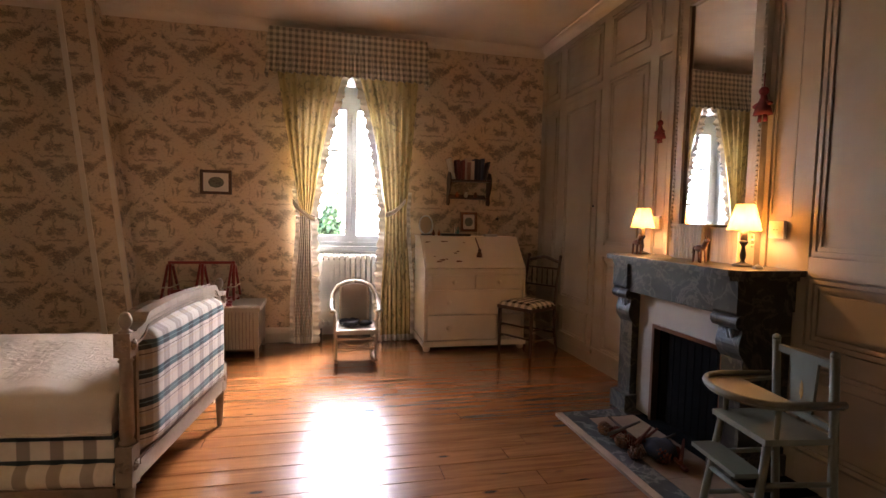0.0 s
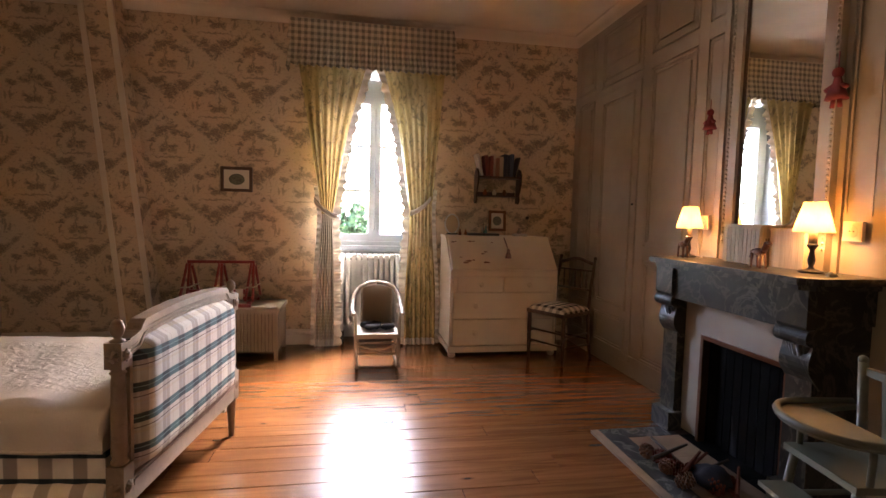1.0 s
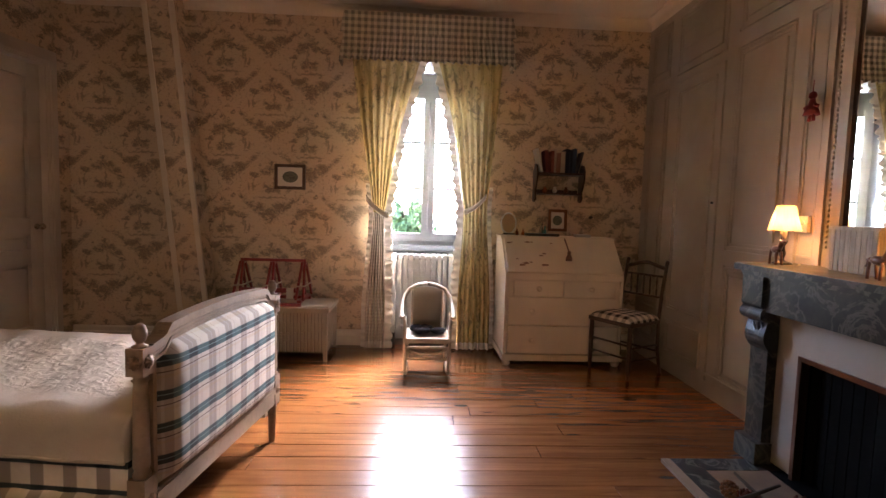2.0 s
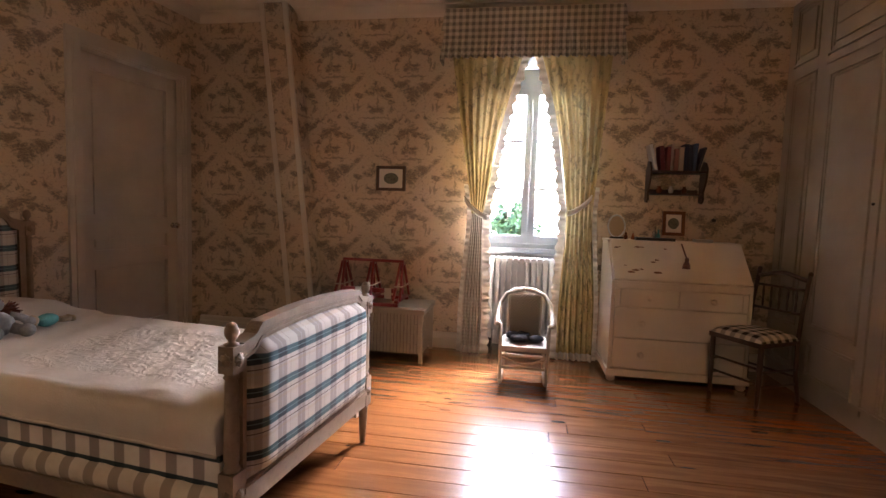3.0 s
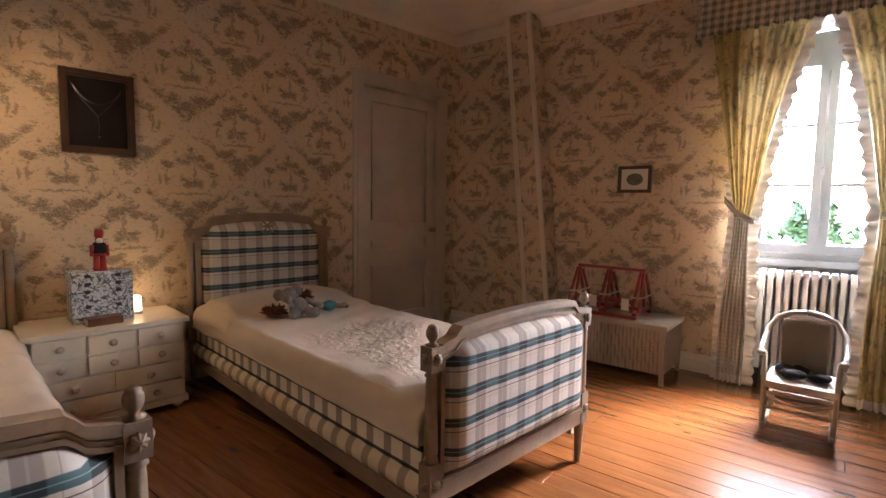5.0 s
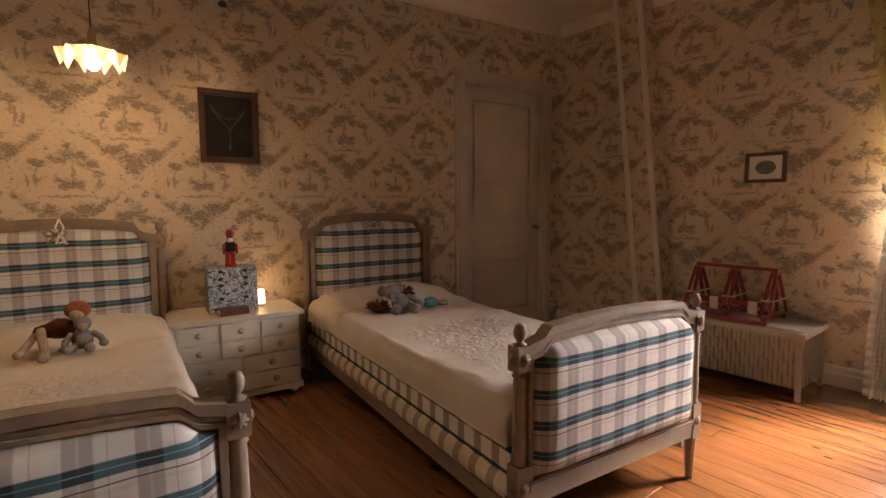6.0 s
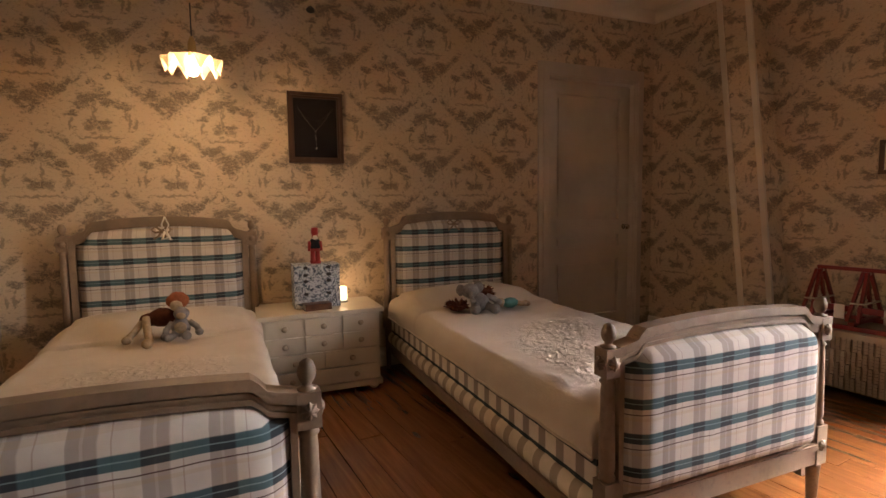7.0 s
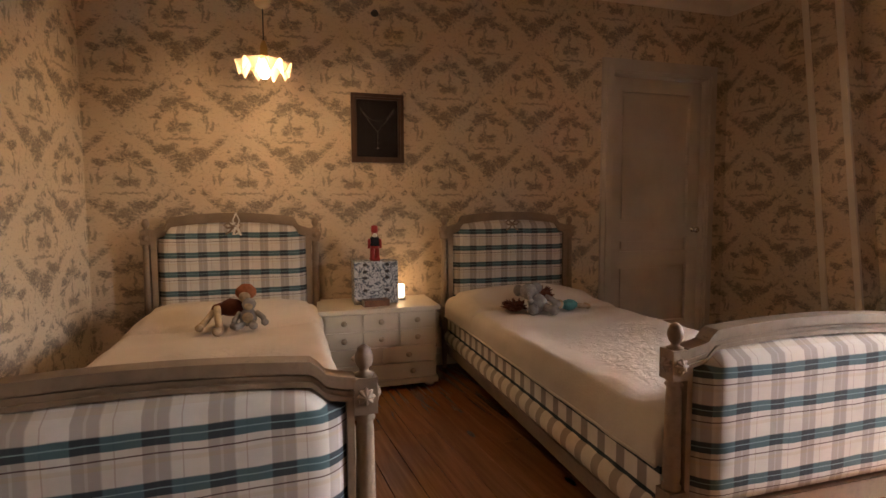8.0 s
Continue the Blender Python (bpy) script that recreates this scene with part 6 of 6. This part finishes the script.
# ---- mirror over the mantel ----
mr = thing("mantel_mirror", pose(FACE - 0.002, -2.434, 0), "tall mirror in a grey beaded frame over the mantel", "mirror")
YM, Z0, Z1 = 0.322, 1.15, 2.51
bm = B()
for s in (-1, 1):
    a, b = sorted((s * (YM - 0.075), s * YM))
    bx(bm, -0.045, a, Z0 - 0.18, 0.0, b, Z1 + 0.08)
bx(bm, -0.044, -YM + 0.075, Z1, 0.0, YM - 0.075, Z1 + 0.08)
bx(bm, -0.044, -YM + 0.075, Z0 - 0.06, 0.0, YM - 0.075, Z0)
part("frame", bm, M_PANEL, mr, bevel=0.010)
for s in (-1, 1):
    bm = B()
    for i in range(66):
        ball(bm, (-0.047, s * (YM - 0.012), Z0 - 0.05 + i * 0.025), 0.007, 0.007, 0.009, 8)
    part("beading", bm, M_PANEL, mr, smooth=True)
bm = B()
for s in (-1, 1):
    a, b = sorted((s * (YM - 0.088), s * (YM - 0.076)))
    bx(bm, -0.028, a, Z0, -0.002, b, Z1)
part("inner_slip", bm, M_DARK, mr, "dark inner edge")
part("glass", bx(B(), -0.022, -YM + 0.076, Z0, -0.012, YM - 0.076, Z1), M_MIRROR, mr)

# ---- on the mantelpiece ----


def table_lamp(x, y, k, label):
    t = thing("table_lamp", pose(x, y, MZ) @ Matrix.Scale(k, 4), label, "lamp", "lamps on the mantel")
    part("base", turned(B(), [(0.050, 0), (0.052, 0.006), (0.040, 0.012), (0.016, 0.018), (0.009, 0.030), (0.014, 0.042), (0.017, 0.060), (0.012, 0.085), (0.009, 0.105), (0.020, 0.122), (0.024, 0.130), (0.016, 0.138)]), M_IRON, t, "dark turned metal base", smooth=True)
    part("candle_sleeve", turned(B(), [(0.018, 0.138), (0.018, 0.195), (0.012, 0.2)]), M_SLIP, t, smooth=True)
    sh = B()
    n = 40
    ring = []
    for z, r in ((0.190, 0.082), (0.195, 0.081), (0.325, 0.046), (0.33, 0.045)):
        ring.append([sh.verts.new((r * (1 + 0.012 * (i % 2)) * math.cos(2 * math.pi * i / n), r * (1 + 0.012 * (i % 2)) * math.sin(2 * math.pi * i / n), z)) for i in range(n)])
    ring_join(sh, ring, closed_ends=False)
    part("shade", sh, M_SHADE, t, "pleated cream shade, lit from inside")
    part("bulb", ball(B(), (0, 0, 0.235), 0.018, 0.018, 0.028, 14), M_BULB, t, smooth=True)
    cord = [(-0.0 + 0.05 * math.cos(0.5 * i), -0.06 - 0.022 * i, 0.005) for i in range(6)]
    part("flex", tube(B(), cord, 0.003, 6), M_PLAST, t, smooth=True)
    return pose(x, y, MZ + 0.235 * k)


LAMP_A = table_lamp(4.84, -1.985, 0.90, "small lit lamp with a pleated cream shade on the mantel")
LAMP_B = table_lamp(4.85, -2.79, 0.93, "lit table lamp with a pleated cream shade on the mantel")


def horse(x, y, turn):
    h = B()
    ball(h, (0, 0, 0.075), 0.038, 0.018, 0.02)
    for a, s in ((0.026, 1), (0.030, -1), (-0.026, 1), (-0.030, -1)):
        tube(h, [(a, s * 0.010, 0.068), (a + 0.004 * s, s * 0.011, 0.035), (a + (0.010 if s > 0 else -0.004), s * 0.011, 0.0)], 0.006, 7)
    tube(h, [(0.028, 0, 0.082), (0.043, 0, 0.105), (0.050, 0, 0.12)], 0.013, 8)
    ball(h, (0.060, 0, 0.118), 0.019, 0.009, 0.010)
    for s in (-1, 1):
        rod(h, (0.050, s * 0.005, 0.128), (0.048, s * 0.007, 0.142), 0.004, 0.001, 6)
    tube(h, [(-0.036, 0, 0.082), (-0.052, 0, 0.075), (-0.058, 0, 0.045)], 0.006, 7)
    solid("horse_figurine", h, M_MID, pose(x, y, MZ, 0, 0, turn), "small dark carved wooden horse on the mantel", "figurine", "horses on the mantel", smooth=True)


horse(4.78, -2.02, -100)
horse(4.76, -2.60, -95)
bxm = thing("wooden_box", pose(4.865, -2.485, MZ), "pale slatted wooden box standing on the mantel", "box")
part("body", bx(B(), 0.008, 0.0, 0.0, 0.105, 0.245, 0.188), M_LIGHTW, bxm, bevel=0.003)
part("lid", bx(B(), -0.004, -0.008, 0.188, 0.112, 0.253, 0.202), M_LIGHTW, bxm, bevel=0.004)
for i in range(9):
    part("slat", bx(B(), 0.0, 0.004 + i * 0.0268, 0.002, 0.008, 0.004 + i * 0.0268 + 0.023, 0.186), M_LIGHTW, bxm, bevel=0.002)
b2 = thing("wooden_box", pose(4.90, -2.70, MZ), "low pale wooden box leaning beside the lamp on the mantel", "box")
part("body", bx(B(), 0.0, 0.0, 0.0, 0.07, 0.19, 0.178), M_LIGHTW, b2, bevel=0.003)
part("lid", bx(B(), -0.004, -0.004, 0.178, 0.074, 0.194, 0.188), M_LIGHTW, b2, bevel=0.003)
solid("light_switch", ball(bx(B(), -0.02, -0.012, 0, 0.02, 0.012, 0.014), (0, 0, 0.012), 0.01), M_PLAST, pose(4.80, -2.93, MZ), "small ivory in-line switch on the mantel", "switch", bevel=0.003)


def hanging_doll(y, z, k, label):
    bm = B()
    rod(bm, (0, 0, 0.05), (0, 0, 0.13), 0.0025)
    ball(bm, (0, 0, 0.04), 0.022, 0.024, 0.024)
    turned(bm, [(0.045, -0.075), (0.036, -0.045), (0.018, 0.0), (0.014, 0.02)], (0, 0, 0), 12)
    for s in (-1, 1):
        rod(bm, (0, s * 0.012, -0.01), (-0.006, s * 0.05, -0.03), 0.009, 0.011, 7)
        rod(bm, (0, s * 0.014, -0.07), (0, s * 0.018, -0.11), 0.009, 0.010, 7)
    solid("hanging_doll", bm, paint("doll_red", (0.22, 0.02, 0.02), 0.8, 0.3), pose(FACE - 0.05, y, z) @ Matrix.Scale(k, 4), label, "doll", "dolls beside the mirror", smooth=True)


hanging_doll(-1.968, 1.82, 0.85, "small red cloth doll hung beside the mirror")
hanging_doll(-2.76, 1.83, 1.0, "small red cloth doll hung on a string by the mirror")

# ---- doll's high chair ----
hc = thing("doll_high_chair", pose(4.34, -3.465, 0, 0, 0, 82), "sage green painted doll's high chair with a tray", "high chair")
for s in (-1, 1):
    part("back_post", rod(B(), (s * 0.125, -0.16, 0.0), (s * 0.125, -0.115, 0.79), 0.015, 0.014), M_GREEN, hc, smooth=True)
    part("post_tip", ball(B(), (s * 0.125, -0.115, 0.79), 0.015), M_GREEN, hc, smooth=True)
    part("front_leg", rod(B(), (s * 0.135, 0.16, 0.0), (s * 0.115, 0.09, 0.50), 0.014, 0.013), M_GREEN, hc, smooth=True)
    part("arm_post", rod(B(), (s * 0.125, 0.07, 0.515), (s * 0.13, 0.07, 0.625), 0.009), M_GREEN, hc, smooth=True)
    part("side_stretcher", rod(B(), (s * 0.128, -0.145, 0.20), (s * 0.126, 0.13, 0.20), 0.009), M_GREEN, hc, smooth=True)
    part("side_stretcher", rod(B(), (s * 0.126, -0.135, 0.36), (s * 0.12, 0.105, 0.36), 0.009), M_GREEN, hc, smooth=True)
part("seat", bx(B(), -0.135, -0.135, 0.498, 0.135, 0.115, 0.518), M_GREEN, hc, bevel=0.006)
for z in (0.30, 0.15):
    part("rung", rod(B(), (-0.125, 0.12, z), (0.125, 0.12, z), 0.009), M_GREEN, hc, smooth=True)
part("foot_board", bx(B(), -0.12, 0.10, 0.385, 0.12, 0.20, 0.400), M_GREEN, hc, bevel=0.006)
splat = part("splat", prism(B(), [(-0.045, 0.55), (0.045, 0.55), (0.060, 0.745), (-0.060, 0.745)], -0.128, -0.118, "y"), M_GREEN, hc, bevel=0.003)
part("painted_motif", prism(B(), [(-0.008, 0.62), (0.0, 0.60), (0.008, 0.62), (0.007, 0.65), (0.002, 0.668), (-0.005, 0.655)], -0.1175, -0.1165, "y"), M_BRASS, splat, "small painted pear motif")
for z in (0.55, 0.755):
    part("back_rail", bx(B(), -0.118, -0.134, z - 0.012, 0.118, -0.114, z + 0.012), M_GREEN, hc, bevel=0.005)
outer = [(0.165 * math.cos(k), 0.06 + 0.14 * math.sin(k)) for k in (math.pi * i / 20 for i in range(21))]
part("tray_board", prism(B(), [(0.165, -0.125), *outer, (-0.165, -0.125), (-0.14, -0.125), (-0.11, 0.02), (0.11, 0.02), (0.14, -0.125)], 0.624, 0.638, "z"), M_GREEN, hc, bevel=0.003)
rim = [(0.165, -0.125, 0.642)] + [(x, y, 0.642) for x, y in outer] + [(-0.165, -0.125, 0.642)]
part("tray_rim", tube(B(), rim, 0.012, 8), M_GREEN, hc, smooth=True)

# ---- lamps that are lit ----
lamp("mantel_light", LAMP_A, 0.048, 0.03, (1.0, 0.49, 0.165))
lamp("mantel_light", LAMP_B, 0.068, 0.03, (1.0, 0.49, 0.165))
lamp("pendant_light", PEN @ pose(0, 0, ZP - 0.026), 0.098, 0.03, (1.0, 0.51, 0.175))
lamp("night_glow", CHT @ pose(0.17, 0.185, 0.125), 0.0042, 0.015, (1.0, 0.62, 0.30))

# ---- floor boards ----
floor = solid("floor", bx(B(), -1.2, -6.1, -0.16, 5.25, 0.30, -0.021), M_DARKGAP, ID, "", "", kind="structure")
rng = random.Random(5)
PW = 0.128
row = 0
y = 0.252
while y > -5.75:
    y0, y1 = y - PW + 0.0025, y
    xa = west_x(y0) - 0.05 if y1 <= 0.03 else WX0 + 0.013
    xb = EAST - 0.001 if y1 <= 0.03 else WX1 - 0.013
    cuts = [xa]
    x = xa + rng.uniform(0.6, 2.4)
    while x < xb - 0.5:
        cuts.append(x)
        x += rng.uniform(1.6, 2.8)
    cuts.append(xb)
    for c0, c1 in zip(cuts, cuts[1:]):
        for d0, d1 in (((c0, HX0 - 0.002),) if (c1 > HX0 and y0 < HY1 and y1 > HY0 and c0 < HX0) else (() if (c0 >= HX0 and y0 < HY1 and y1 > HY0 and c0 < EAST) else ((c0, c1),))):
            bm = B()
            z = rng.uniform(-0.0012, 0.0004)
            e = 0.0014
            rings = [[bm.verts.new(p) for p in ((d0 + 0.001 + o, y0 + o, zz), (d1 - 0.001 - o, y0 + o, zz), (d1 - 0.001 - o, y1 - o, zz), (d0 + 0.001 + o, y1 - o, zz))] for o, zz in ((0, -0.020), (0, z - e), (e, z))]
            ring_join(bm, rings)
            part("plank", bm, M_FLOOR, floor)
    y -= PW
